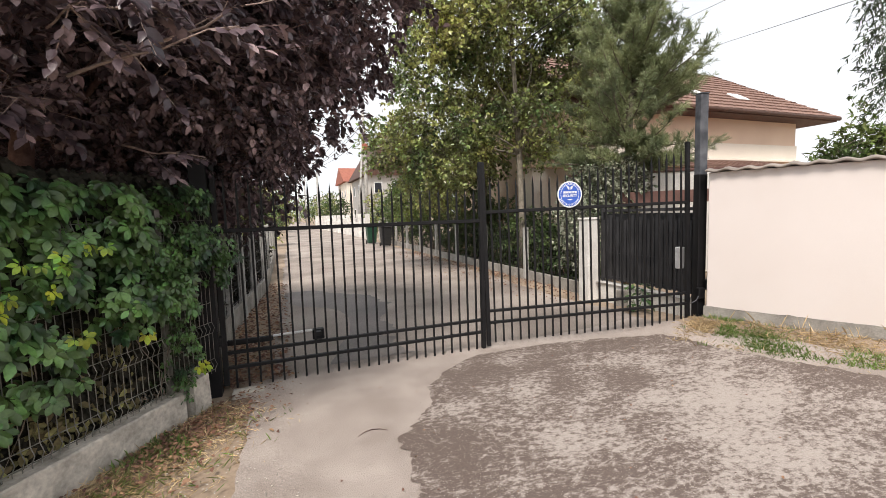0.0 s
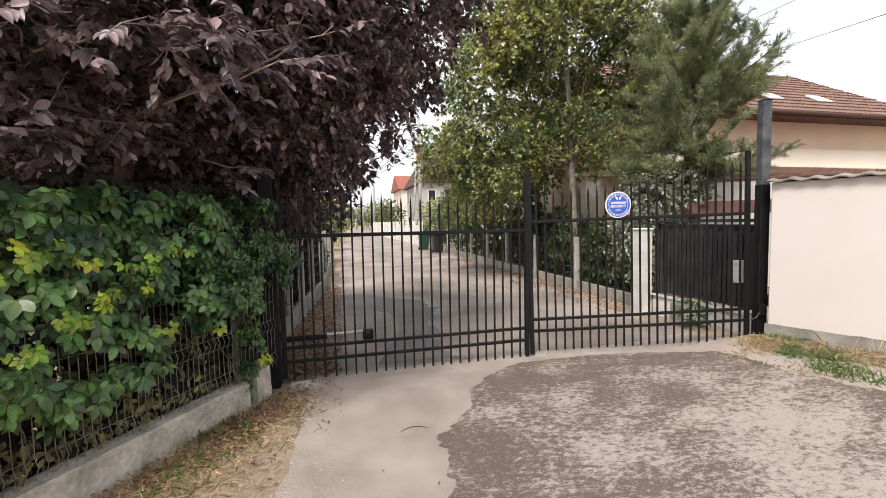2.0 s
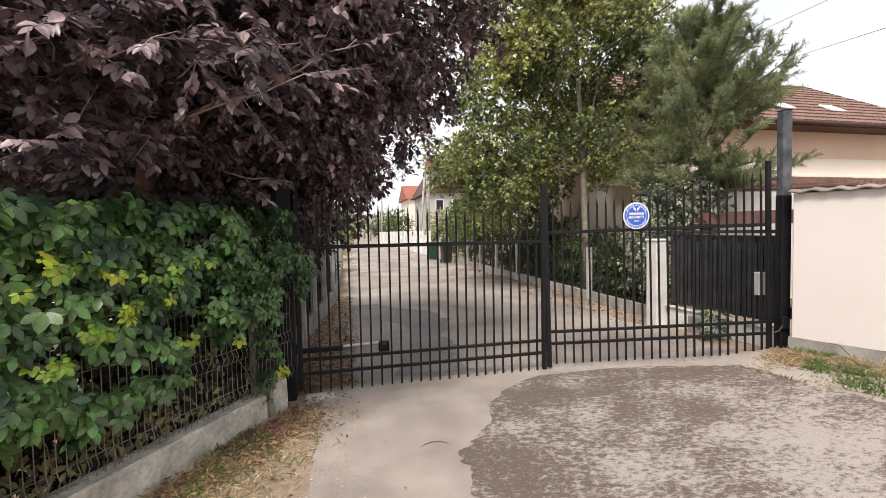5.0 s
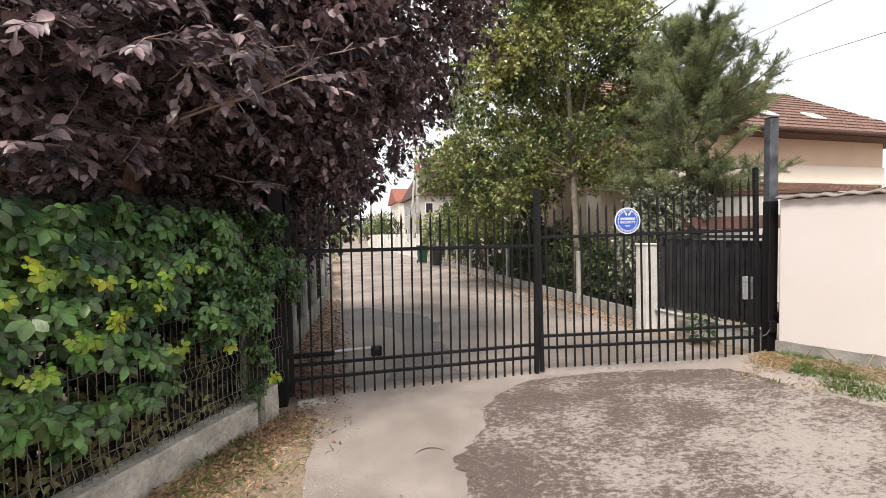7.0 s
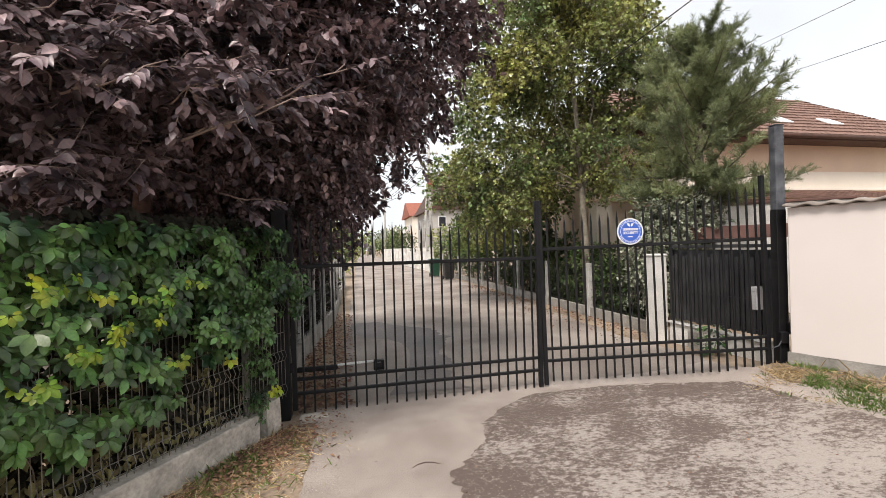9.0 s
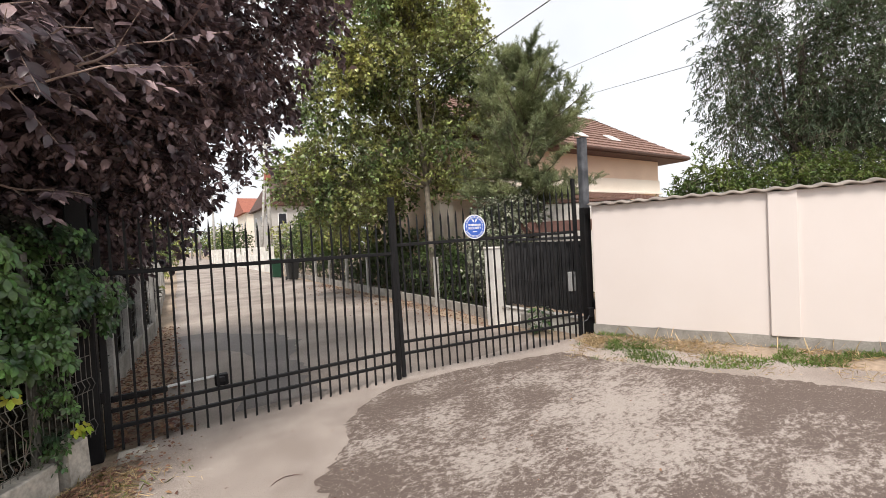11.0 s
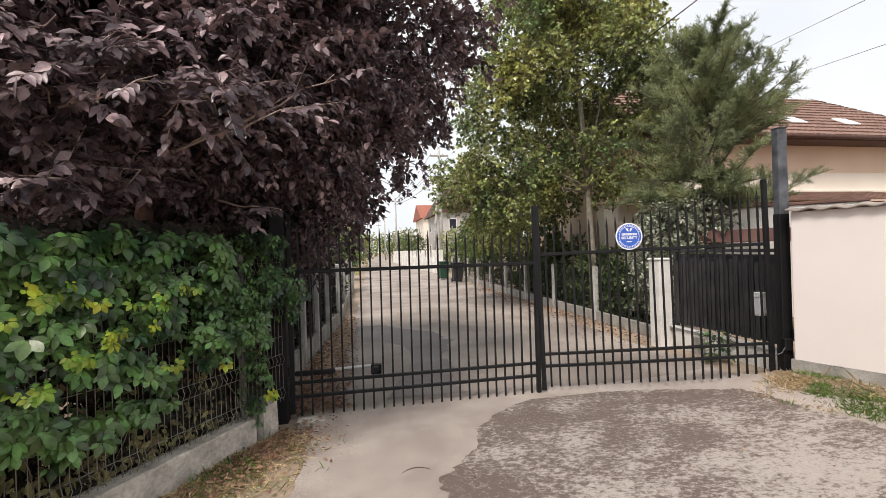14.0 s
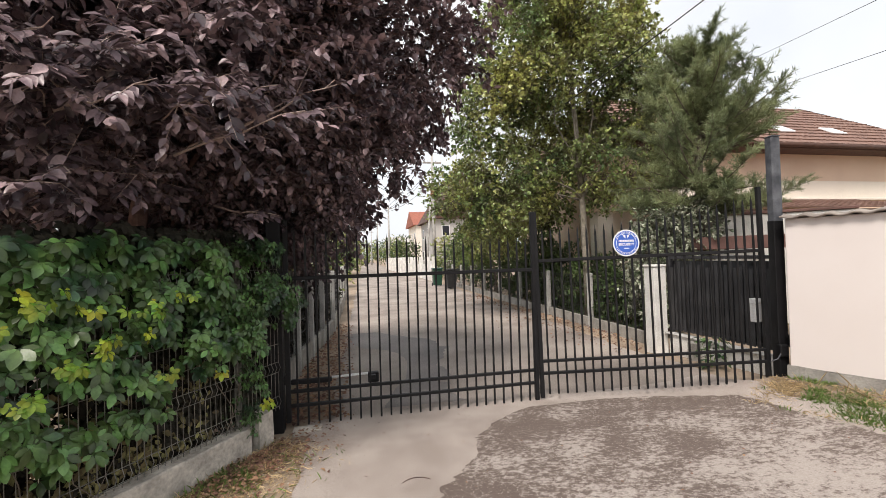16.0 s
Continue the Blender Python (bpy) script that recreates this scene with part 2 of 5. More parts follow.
# ---- ground, lane and apron ----
def axis(fine_lo, fine_hi, step, reach):
    mid = list(np.arange(fine_lo, fine_hi + 1e-6, step))
    out, d, p = [], step, fine_hi
    while p < reach:
        d *= 1.6
        p += d
        out.append(p)
    low, d, p = [], step, fine_lo
    while p > -reach:
        d *= 1.6
        p -= d
        low.append(p)
    return list(reversed(low)) + mid + out


def sheet(xs, ys, lift):
    verts = [(x, y, ground_z(x, y) + lift(x, y)) for y in ys for x in xs]
    w = len(xs)
    return verts, [(j * w + i, j * w + i + 1, j * w + i + w + 1, j * w + i + w) for j in range(len(ys) - 1) for i in range(w - 1)]


ground = part("ground", mesh_of("ground", *sheet(axis(-6, 9, 0.125, 900), axis(-5, 9, 0.125, 900), lambda x, y: -0.03 + 0.01 * noise.noise((x * 1.7, y * 1.7, 0))), True), GROUND)
tagged(ground, "dry bare earth with sparse dead grass", "ground", kind="structure")


def strip(left, right, ys, across, lift):
    """A sheet between two edges given as functions of y."""
    verts, faces = [], []
    for y in ys:
        a, b = left(y), right(y)
        for k in range(across + 1):
            x = a + (b - a) * k / across
            verts.append((x, y, ground_z(x, y) + lift))
    w = across + 1
    for j in range(len(ys) - 1):
        for i in range(across):
            faces.append((j * w + i, j * w + i + 1, j * w + i + w + 1, j * w + i + w))
    return verts, faces


def rag(y, seed, amount=0.08):
    return amount * noise.noise((seed, y * 1.3, 0.0)) + amount * 0.5 * noise.noise((seed, y * 5.0, 3.0))


def lane_left(y):
    return -0.15 + 0.02 * (y - 5) + rag(y, 2.0, 0.12)


def lane_right(y):
    return min(4.6 + 0.05 * (y - 4.4), 5.25 + 0.012 * (y - 18)) + rag(y, 5.0, 0.15)


lane_ys = list(np.arange(4.5, 20, 0.25)) + list(np.arange(20, 200, 6.0))
lane = part("road", mesh_of("road", *strip(lane_left, lane_right, lane_ys, 12, 0.0), True), ROADM)
tagged(lane, "narrow grey concrete lane behind the gate, worn and stained", "road", kind="structure")


def apron_left(y):
    u = max(0.0, 4.3 - y)
    return -0.36 + 0.08 * u - 0.05 * u * u + rag(y, 9.0, 0.1) if y > 2 else -0.44 - 0.33 * (2 - y) + rag(y, 9.0, 0.1)


def apron_right(y):
    return 4.55 + 0.43 * max(0.0, 3.4 - y) + rag(y, 12.0, 0.07)


apron_ys = list(np.arange(-5, 4.51, 0.1))
apron = part("pavement", mesh_of("pavement", *strip(apron_left, apron_right, apron_ys, 24, 0.0), True), SLAB)
tagged(apron, "pale worn concrete apron in front of the gate", "pavement", kind="structure")


# the thin layer of dark asphalt that has worn away over the concrete
def asphalt_material():
    m = bpy.data.materials.new("worn_dark_asphalt")
    m.use_nodes = True
    n, l = m.node_tree.nodes, m.node_tree.links
    b = n["Principled BSDF"]
    co, mp = n.new("ShaderNodeTexCoord"), n.new("ShaderNodeMapping")
    mp.inputs["Rotation"].default_value, mp.inputs["Scale"].default_value = (0, 0, radians(18)), (0.75, 1.25, 1)
    l.new(co.outputs["Object"], mp.inputs["Vector"])

    def tex(scale, detail, rough=0.6):
        t = n.new("ShaderNodeTexNoise")
        t.inputs["Scale"].default_value, t.inputs["Detail"].default_value, t.inputs["Roughness"].default_value = scale, detail, rough
        l.new(mp.outputs["Vector"], t.inputs["Vector"])
        return t.outputs["Fac"]

    def math_of(op, a, c):
        t = n.new("ShaderNodeMath")
        t.operation = op
        for k, v in enumerate((a, c)):
            if isinstance(v, (int, float)):
                t.inputs[k].default_value = v
            else:
                l.new(v, t.inputs[k])
        return t.outputs["Value"]

    wear = math_of("ADD", math_of("MULTIPLY", tex(0.9, 4), 0.42), math_of("MULTIPLY", tex(21.0, 9, 0.80), 0.62))
    wear = math_of("ADD", wear, math_of("MULTIPLY", math_of("SUBTRACT", tex(3.4, 3), 0.5), 0.18))
    off, far = n.new("ShaderNodeVectorMath"), n.new("ShaderNodeMapRange")
    off.operation = "DISTANCE"
    off.inputs[1].default_value = (2.75, 2.3, 0.0)
    l.new(co.outputs["Object"], off.inputs[0])
    far.inputs["From Min"].default_value, far.inputs["From Max"].default_value = 0.2, 2.0
    far.inputs["To Min"].default_value, far.inputs["To Max"].default_value = 0.026, -0.040
    l.new(off.outputs["Value"], far.inputs["Value"])
    wear = math_of("ADD", wear, far.outputs["Result"])
    ramp = n.new("ShaderNodeValToRGB")
    ramp.color_ramp.elements[0].position, ramp.color_ramp.elements[1].position = 0.494, 0.562
    ramp.color_ramp.elements[0].color, ramp.color_ramp.elements[1].color = (0.128, 0.095, 0.080, 1), (0.375, 0.325, 0.292, 1)
    l.new(wear, ramp.inputs["Fac"])
    chips = n.new("ShaderNodeTexVoronoi")
    chips.inputs["Scale"].default_value = 58
    l.new(co.outputs["Object"], chips.inputs["Vector"])
    spot = n.new("ShaderNodeValToRGB")
    spot.color_ramp.elements[0].position, spot.color_ramp.elements[1].position = 0.16, 0.26
    spot.color_ramp.elements[0].color, spot.color_ramp.elements[1].color = (1, 1, 1, 1), (0, 0, 0, 1)
    l.new(chips.outputs["Distance"], spot.inputs["Fac"])
    some = math_of("MULTIPLY", spot.outputs["Color"], math_of("GREATER_THAN", tex(23.0, 2), 0.47))
    mx = n.new("ShaderNodeMix")
    mx.data_type = "RGBA"
    mx.inputs["B"].default_value = (0.44, 0.39, 0.35, 1)
    l.new(some, mx.inputs["Factor"])
    grain = tex(120.0, 3)
    hsv, rr = n.new("ShaderNodeHueSaturation"), n.new("ShaderNodeMapRange")
    rr.inputs["From Min"].default_value, rr.inputs["From Max"].default_value = 0.3, 0.7
    rr.inputs["To Min"].default_value, rr.inputs["To Max"].default_value = 0.76, 1.22
    l.new(grain, rr.inputs["Value"])
    l.new(rr.outputs["Result"], hsv.inputs["Value"])
    l.new(ramp.outputs["Color"], hsv.inputs["Color"])
    l.new(hsv.outputs["Color"], mx.inputs["A"])
    l.new(mx.outputs["Result"], b.inputs["Base Color"])
    b.inputs["Roughness"].default_value = 0.85
    bp = n.new("ShaderNodeBump")
    bp.inputs["Strength"].default_value, bp.inputs["Distance"].default_value = 0.6, 0.008
    l.new(math_of("SUBTRACT", grain, wear), bp.inputs["Height"])
    l.new(bp.outputs["Normal"], b.inputs["Normal"])
    return m


ASPHALT = asphalt_material()
asph = [(0.45, -5.0), (0.5, 1.0), (0.58, 1.9), (0.66, 2.35), (0.72, 2.62), (0.70, 2.85), (0.93, 3.05), (1.12, 3.3), (1.20, 3.62), (1.42, 3.85), (1.72, 4.08), (2.05, 4.24),
        (2.3, 4.1), (2.55, 4.2), (2.9, 4.2), (3.4, 4.12), (3.9, 3.95), (4.2, 3.72), (4.3, 3.4), (4.35, 3.0), (4.5, 2.5), (4.7, 2.0), (4.95, 1.3), (5.3, 0.4), (6.6, -2.0), (8.0, -5.0)]


def patch_edge(y, side):
    """Left or right edge of the asphalt layer at y, worn ragged."""
    xs = []
    for (x0, y0), (x1, y1) in zip(asph, asph[1:]):
        if min(y0, y1) <= y <= max(y0, y1) and y0 != y1:
            xs.append(x0 + (x1 - x0) * (y - y0) / (y1 - y0))
    if not xs:
        return 2.2
    v = min(xs) if side < 0 else max(xs)
    return v + 0.05 * noise.noise((y * 6, side * 7.0, 0)) + 0.045 * noise.noise((y * 19, side * 3.0, 5)) + 0.02 * noise.noise((y * 50, side * 3.0, 8))


asph_ys = list(np.arange(-5, 1, 0.2)) + list(np.arange(1, 4.22, 0.025))
layer = part("asphalt_layer", mesh_of("asphalt_layer", *strip(lambda y: patch_edge(y, -1), lambda y: patch_edge(y, 1), asph_ys, 30, 0.006), True), ASPHALT)
tagged(layer, "thin dark asphalt layer worn through to pale concrete", "asphalt", kind="structure")

# darker damp repair in the lane, with a rounded end
def repair_left(y):
    ys, xs = (4.6, 5.26, 5.73, 6.3, 6.67, 7.2, 7.6, 7.9, 8.4, 10.0), (0.42, 0.61, 0.77, 0.90, 0.93, 0.88, 0.70, 0.25, 0.02, 0.0)
    return float(np.interp(y, ys, xs)) + rag(y, 21.0, 0.05)


def repair_right(y):
    ys, xs = (4.6, 5.4, 6.4, 7.4, 8.4, 9.6), (1.42, 1.25, 1.45, 1.75, 1.6, 0.5)
    return max(repair_left(y) + 0.05, float(np.interp(y, ys, xs)) + rag(y, 25.0, 0.3))


repair = part("lane_repair", mesh_of("lane_repair", *strip(repair_left, repair_right, list(np.arange(4.62, 9.6, 0.05)), 10, 0.004), True), DAMP)
tagged(repair, "darker bluish grey repair strip in the lane", "asphalt", kind="structure")

# ---- the gate ----
GATE_Y = 4.4


def gate_leaf(base, direction, length, low, up, tilt, hinge_first, crown, rise):
    """One leaf: two stiles, three rails and pickets with pointed tips. The leaf runs from base along direction."""
    leaf = thing("gate_leaf", "black painted steel gate leaf with pointed pickets, closed", "gate", base, "leaves of the gate")
    leaf.matrix_world = along(base, direction) @ pose(0, 0, 0, 0, -tilt, 0)
    w = 0.048
    for k, x in enumerate((0.0, length - w)):
        hinge = (k == 0) == hinge_first
        top = low[3] if hinge else 2.16
        part("stile", boxed((x, -w / 2, up if not hinge else 0.03), (x + w, w / 2, top), None, 0.005), BLACK, leaf)
    for z in low[:3]:
        thick = 0.019 if z > 1 else 0.0155
        part("rail", boxed((w - 0.002, -0.02, z - thick), (length - w + 0.002, 0.02, z + thick), None, 0.004), BLACK, leaf)
    count = 25
    for i in range(count):
        x = w + (length - 2 * w) * (i + 0.6) / (count + 0.2) + rng.uniform(-0.002, 0.002)
        s = 1 - x / length if hinge_first else x / length
        tip = low[0] + crown + rise * s * s + rng.uniform(-0.01, 0.01)
        bm = boxed((x - 0.009, -0.009, low[4]), (x + 0.009, 0.009, tip - 0.10))
        bmesh.ops.create_cone(bm, cap_ends=True, segments=4, radius1=0.0125, radius2=0.001, depth=0.10, matrix=pose(x, 0, tip - 0.05, 0, 0, 45))
        part("picket", bm, BLACK, leaf)
    return leaf


leaf_left = gate_leaf((-0.58, GATE_Y, 0), (1, 0), 2.76, (1.497, 0.342, 0.198, 2.10, -0.005), 0.0, 0.0, True, 0.37, 0.16)
R0, R1 = Vector((2.2, GATE_Y, 0.0)), Vector((4.86, 3.90, 0.0))
leaf_right = gate_leaf(R0, R1 - R0, (R1 - R0).length, (1.592, 0.435, 0.296, 2.34, 0.055), 0.02, 1.05, False, 0.38, 0.30)

hinge_post = thing("gate_post", "square black steel gate post beside the creeper", "gate post", (-0.66, GATE_Y, 0))
part("post", boxed((-0.075, -0.07, -0.05), (0.065, 0.07, 2.12), None, 0.008), BLACK, hinge_post)
part("cap", boxed((-0.082, -0.077, 2.12), (0.072, 0.077, 2.135), None, 0.004), BLACK, hinge_post)
for z in (0.42, 1.48):
    part("hinge", boxed((0.06, -0.03, z), (0.10, 0.03, z + 0.09), None, 0.006), BLACK, hinge_post)

tall = thing("gate_post", "tall weathered grey steel gate post against the plaster wall", "gate post", (4.985, 3.875, 0))
part("post", boxed((-0.045, -0.045, 0.02), (0.065, 0.065, 2.97), along((0, 0, 0), (0.98, -0.19)), 0.012), WORN, tall)
part("cap", boxed((-0.048, -0.048, 2.97), (0.068, 0.068, 2.982), along((0, 0, 0), (0.98, -0.19)), 0.004), WORN, tall)
part("sleeve", boxed((-0.085, -0.085, 0.03), (0.03, 0.02, 1.98), along((0, 0, 0), (0.98, -0.19)), 0.006), BLACK, tall, "black painted steel sleeve")
hb = bmesh.new()
box(hb, (-0.01, -0.15, 0.53), (0.115, -0.03, 0.66), along((0, 0, 0), (0.98, -0.19)), 0.02)
part("hinge", hb, BLACK, tall, "bulky black gate hinge")
part("bracket", boxed((-0.10, -0.13, 0.42), (-0.01, -0.06, 0.56), along((0, 0, 0), (0.98, -0.19)), 0.01), BLACK, tall)
part("strut", mesh_of("strut", *tube([(-0.20, -0.04, 0.36), (-0.15, -0.09, 0.40), (-0.12, -0.10, 0.46)], 0.006, 6)), WORN, tall)

# swing arm of the gate drive, inside the left leaf
drive = thing("gate_actuator", "black gate drive with a shiny metal arm behind the pickets", "gate motor", (-0.55, 4.52, 0.405))
part("motor_tube", boxed((0.0, -0.03, -0.025), (0.42, 0.03, 0.025), None, 0.012), BLACK, drive)
part("arm", mesh_of("arm", *tube([(0.42, 0, 0.02), (0.80, 0, 0.03)], 0.013, 8)), PLAIN_WHITE, drive, "bright metal rod")
part("end_box", boxed((0.80, -0.04, -0.065), (0.915, 0.04, 0.040), None, 0.008), BLACK, drive)
part("bracket", boxed((0.83, -0.11, -0.01), (0.88, -0.04, 0.03), None, 0.004), BLACK, drive)


# ---- round sign on the right leaf ----
def disc(radius, thick, n=48):
    bm = bmesh.new()
    bmesh.ops.create_cone(bm, cap_ends=True, segments=n, radius1=radius, radius2=radius, depth=thick, matrix=pose(0, 0, 0, 90, 0, 0))
    return bm


def ring(r0, r1, y, n=48):
    verts, faces = [], []
    for k in range(n):
        a = 2 * math.pi * k / n
        verts += [(r0 * math.cos(a), y, r0 * math.sin(a)), (r1 * math.cos(a), y, r1 * math.sin(a))]
    for k in range(n):
        a, b = 2 * k, 2 * ((k + 1) % n)
        faces.append((a, a + 1, b + 1, b))
    return mesh_of("ring", verts, faces)


sdir = (R1 - R0).normalized()
spos = R0 + sdir * 1.035
sign = thing("warning_sign", "round blue and white enamel security sign fixed to the pickets", "sign")
sign.matrix_world = along((spos.x, spos.y - 0.035, 1.772), sdir)
part("plate", disc(0.155, 0.006), PLAIN_WHITE, sign)
bl = disc(0.140, 0.002)
bmesh.ops.translate(bl, vec=(0, -0.0045, 0), verts=bl.verts)
part("field", bl, BLUE, sign, "blue field")
part("ring", ring(0.112, 0.117, -0.0062), PLAIN_WHITE, sign)
part("bar", boxed((-0.088, -0.009, 0.012), (0.088, -0.0057, 0.036), None, 0.001), PLAIN_WHITE, sign)
for k in range(9):
    part("bar", boxed((-0.082 + k * 0.0195, -0.0105, 0.016), (-0.078 + k * 0.0195, -0.0091, 0.032)), BLUE, sign)
part("bar", boxed((-0.03, -0.0085, -0.066), (0.03, -0.0057, -0.056)), PLAIN_WHITE, sign)
for a in list(range(25, 160, 9)) + list(range(205, 340, 9)):
    r = 0.127
    part("mark", boxed((-0.004, -0.008, -0.006), (0.004, -0.0057, 0.006), pose(r * math.cos(radians(a)), 0, r * math.sin(radians(a)), 0, 90 - a, 0)), PLAIN_WHITE, sign)
ev, ef = [], []
for sx in (-1, 1):
    for k in range(3):
        b = len(ev)
        ev += [(sx * 0.006, -0.0075, 0.052 + 0.012 * k), (sx * (0.030 + 0.004 * k), -0.0075, 0.070 + 0.010 * k), (sx * (0.036 + 0.004 * k), -0.0075, 0.094 + 0.004 * k), (sx * 0.010, -0.0075, 0.066 + 0.012 * k)]
        ef.append((b, b + 1, b + 2, b + 3) if sx > 0 else (b + 3, b + 2, b + 1, b))
part("emblem", mesh_of("emblem", ev, ef), PLAIN_WHITE, sign, "white winged emblem")
tc = bpy.data.curves.new("word", "FONT")
tc.body, tc.size, tc.align_x, tc.extrude = "SECURITY", 0.041, "CENTER", 0.0008
tc.offset = 0.0012
word = new("lettering", tc)
word.data.materials.append(PLAIN_WHITE)
word.parent, word.matrix_local = sign, pose(0, -0.0068, -0.030, 90, 0, 0)


# ---- plaster wall ----
WALL0, WALL1 = Vector((4.85, 3.70, 0)), Vector((5.65, 1.90, 0))
wdir = (WALL1 - WALL0).normalized()
WM = along((4.85, 3.70, 0), wdir)
wall = thing("boundary_wall", "pale pink plaster garden wall with grey plinth and wavy tile coping", "wall", kind="structure")
WLEN = 9.0
part("body", boxed((0.03, 0.02, 0.34), (WLEN, 0.24, 1.985), WM, 0.006), PLASTER, wall)


def crumbled_plinth():
    verts, faces = [], []
    nx = 120
    for i in range(nx + 1):
        x = WLEN * i / nx
        e = 0.012 * noise.noise((x * 4, 0, 0)) + 0.008 * noise.noise((x * 15, 2, 0))
        for y, z in ((0.06 + 0 * x, -0.1), (0.005, -0.1), (0.008 + e * 0.6, 0.1), (0.012 + e * 0.4, 0.345 + 1.2 * e), (0.06, 0.345 + e)):
            verts.append(WM @ Vector((x, y, z)))
    for i in range(nx):
        for k in range(4):
            a = i * 5 + k
            faces.append((a, a + 5, a + 6, a + 1))
    return mesh_of("plinth", verts, faces)


part("plinth", crumbled_plinth(), PLINTH, wall)
px = (WALL1 - WALL0).length
part("pilaster", boxed((px, -0.012, 0.345), (px + 0.26, 0.02, 1.975), WM, 0.004), PLASTER, wall)
cv, cf = [], []
nx = 460
for i in range(nx + 1):
    x = WLEN * i / nx
    wv = 0.012 * math.cos(2 * math.pi * x / 0.205) + 0.006 * noise.noise((x * 3, 0, 0))
    for y, z in ((-0.045, 1.988), (-0.05, 2.003), (0.13, 2.035), (0.30, 2.003), (0.30, 1.988)):
        cv.append(WM @ Vector((x, y, z + wv)))
for i in range(nx):
    for k in range(5):
        a, b = i * 5 + k, i * 5 + (k + 1) % 5
        cf.append((a, b, b + 5, a + 5))
cf += [(0, 1, 2, 3, 4), tuple(nx * 5 + k for k in reversed(range(5)))]
part("coping", mesh_of("coping", cv, cf, True), TILE, wall)

# ---- low wall and wire fence under the creeper ----
F0, FD = Vector((-0.80, 3.90, 0)), Vector((-0.52, -0.854, 0)).normalized()
FM = along(F0, FD)          # x runs towards the viewer's left, y points to the lane
FLEN = 7.5


def rough_block(lo, hi, m, nx, seed, amp):
    """A long block with uneven faces."""
    bm = bmesh.new()
    xs = np.linspace(lo[0], hi[0], nx + 1)
    ring_pts = [(lo[1], lo[2]), (hi[1], lo[2]), (hi[1], (lo[2] + hi[2]) / 2), (hi[1] - 0.004, hi[2] - 0.012), (hi[1] - 0.014, hi[2]), (lo[1], hi[2])]
    rows = []
    for i, x in enumerate(xs):
        row = []
        for k, (y, z) in enumerate(ring_pts):
            d = amp * noise.noise((x * 5 + seed, k * 1.7, 0)) + amp * 0.6 * noise.noise((x * 17, k * 3.1 + seed, 0))
            row.append(bm.verts.new(m @ Vector((x, y + d, z + (d if k > 2 else 0)))))
        rows.append(row)
    for a, b in zip(rows, rows[1:]):
        for k in range(6):
            bm.faces.new((a[k], a[(k + 1) % 6], b[(k + 1) % 6], b[k]))
    bm.faces.new(rows[0][::-1])
    bm.faces.new(rows[-1])
    bmesh.ops.recalc_face_normals(bm, faces=bm.faces)
    return bm


kerb = thing("low_wall", "rough grey cement base wall of the wire fence", "wall", kind="structure")
part("body", rough_block((0.0, -0.16, -0.15), (FLEN, 0.0, 0.20), FM, 110, 3.0, 0.008), CONCRETE, kerb)
stub = thing("concrete_stub", "short rounded grey cement stub beside the gate post", "post", F0)
part("body", rough_block((-0.24, -0.12, -0.15), (-0.06, 0.03, 0.27), along((0, 0, 0), FD), 6, 8.0, 0.012), CONCRETE, stub)

fence = thing("wire_fence", "dull welded wire fence panel overgrown with creeper", "fence", F0)
FL = along((0, 0, 0), FD)
wires_v, wires_f = [], []
for i in range(int((FLEN + 0.4) / 0.05)):
    x = -0.45 + 0.05 * i
    pts = [(x, -0.08, 0.2)]
    for zb in (0.28, 0.62, 1.1, 1.55):
        pts += [(x, -0.08, zb - 0.05), (x, -0.055, zb), (x, -0.08, zb + 0.05)]
    tube([FL @ Vector(p) for p in pts + [(x, -0.08, 1.65)]], 0.0031, 4, wires_v, wires_f)
part("wire_mesh", mesh_of("wire_mesh", wires_v, wires_f), WIRE, fence)
for z in (0.23, 0.33, 0.57, 0.67, 0.85, 1.05, 1.15, 1.35, 1.5, 1.6):
    part("cross_wire", mesh_of("cross_wire", *tube([FL @ Vector((-0.48, -0.085, z)), FL @ Vector((FLEN, -0.085, z))], 0.0036, 4)), WIRE, fence)
for x in (0.03, 2.5, 5.0):
    part("post", boxed((x - 0.025, -0.13, 0.15), (x + 0.025, -0.09, 1.7), FL, 0.004), WIRE, fence)


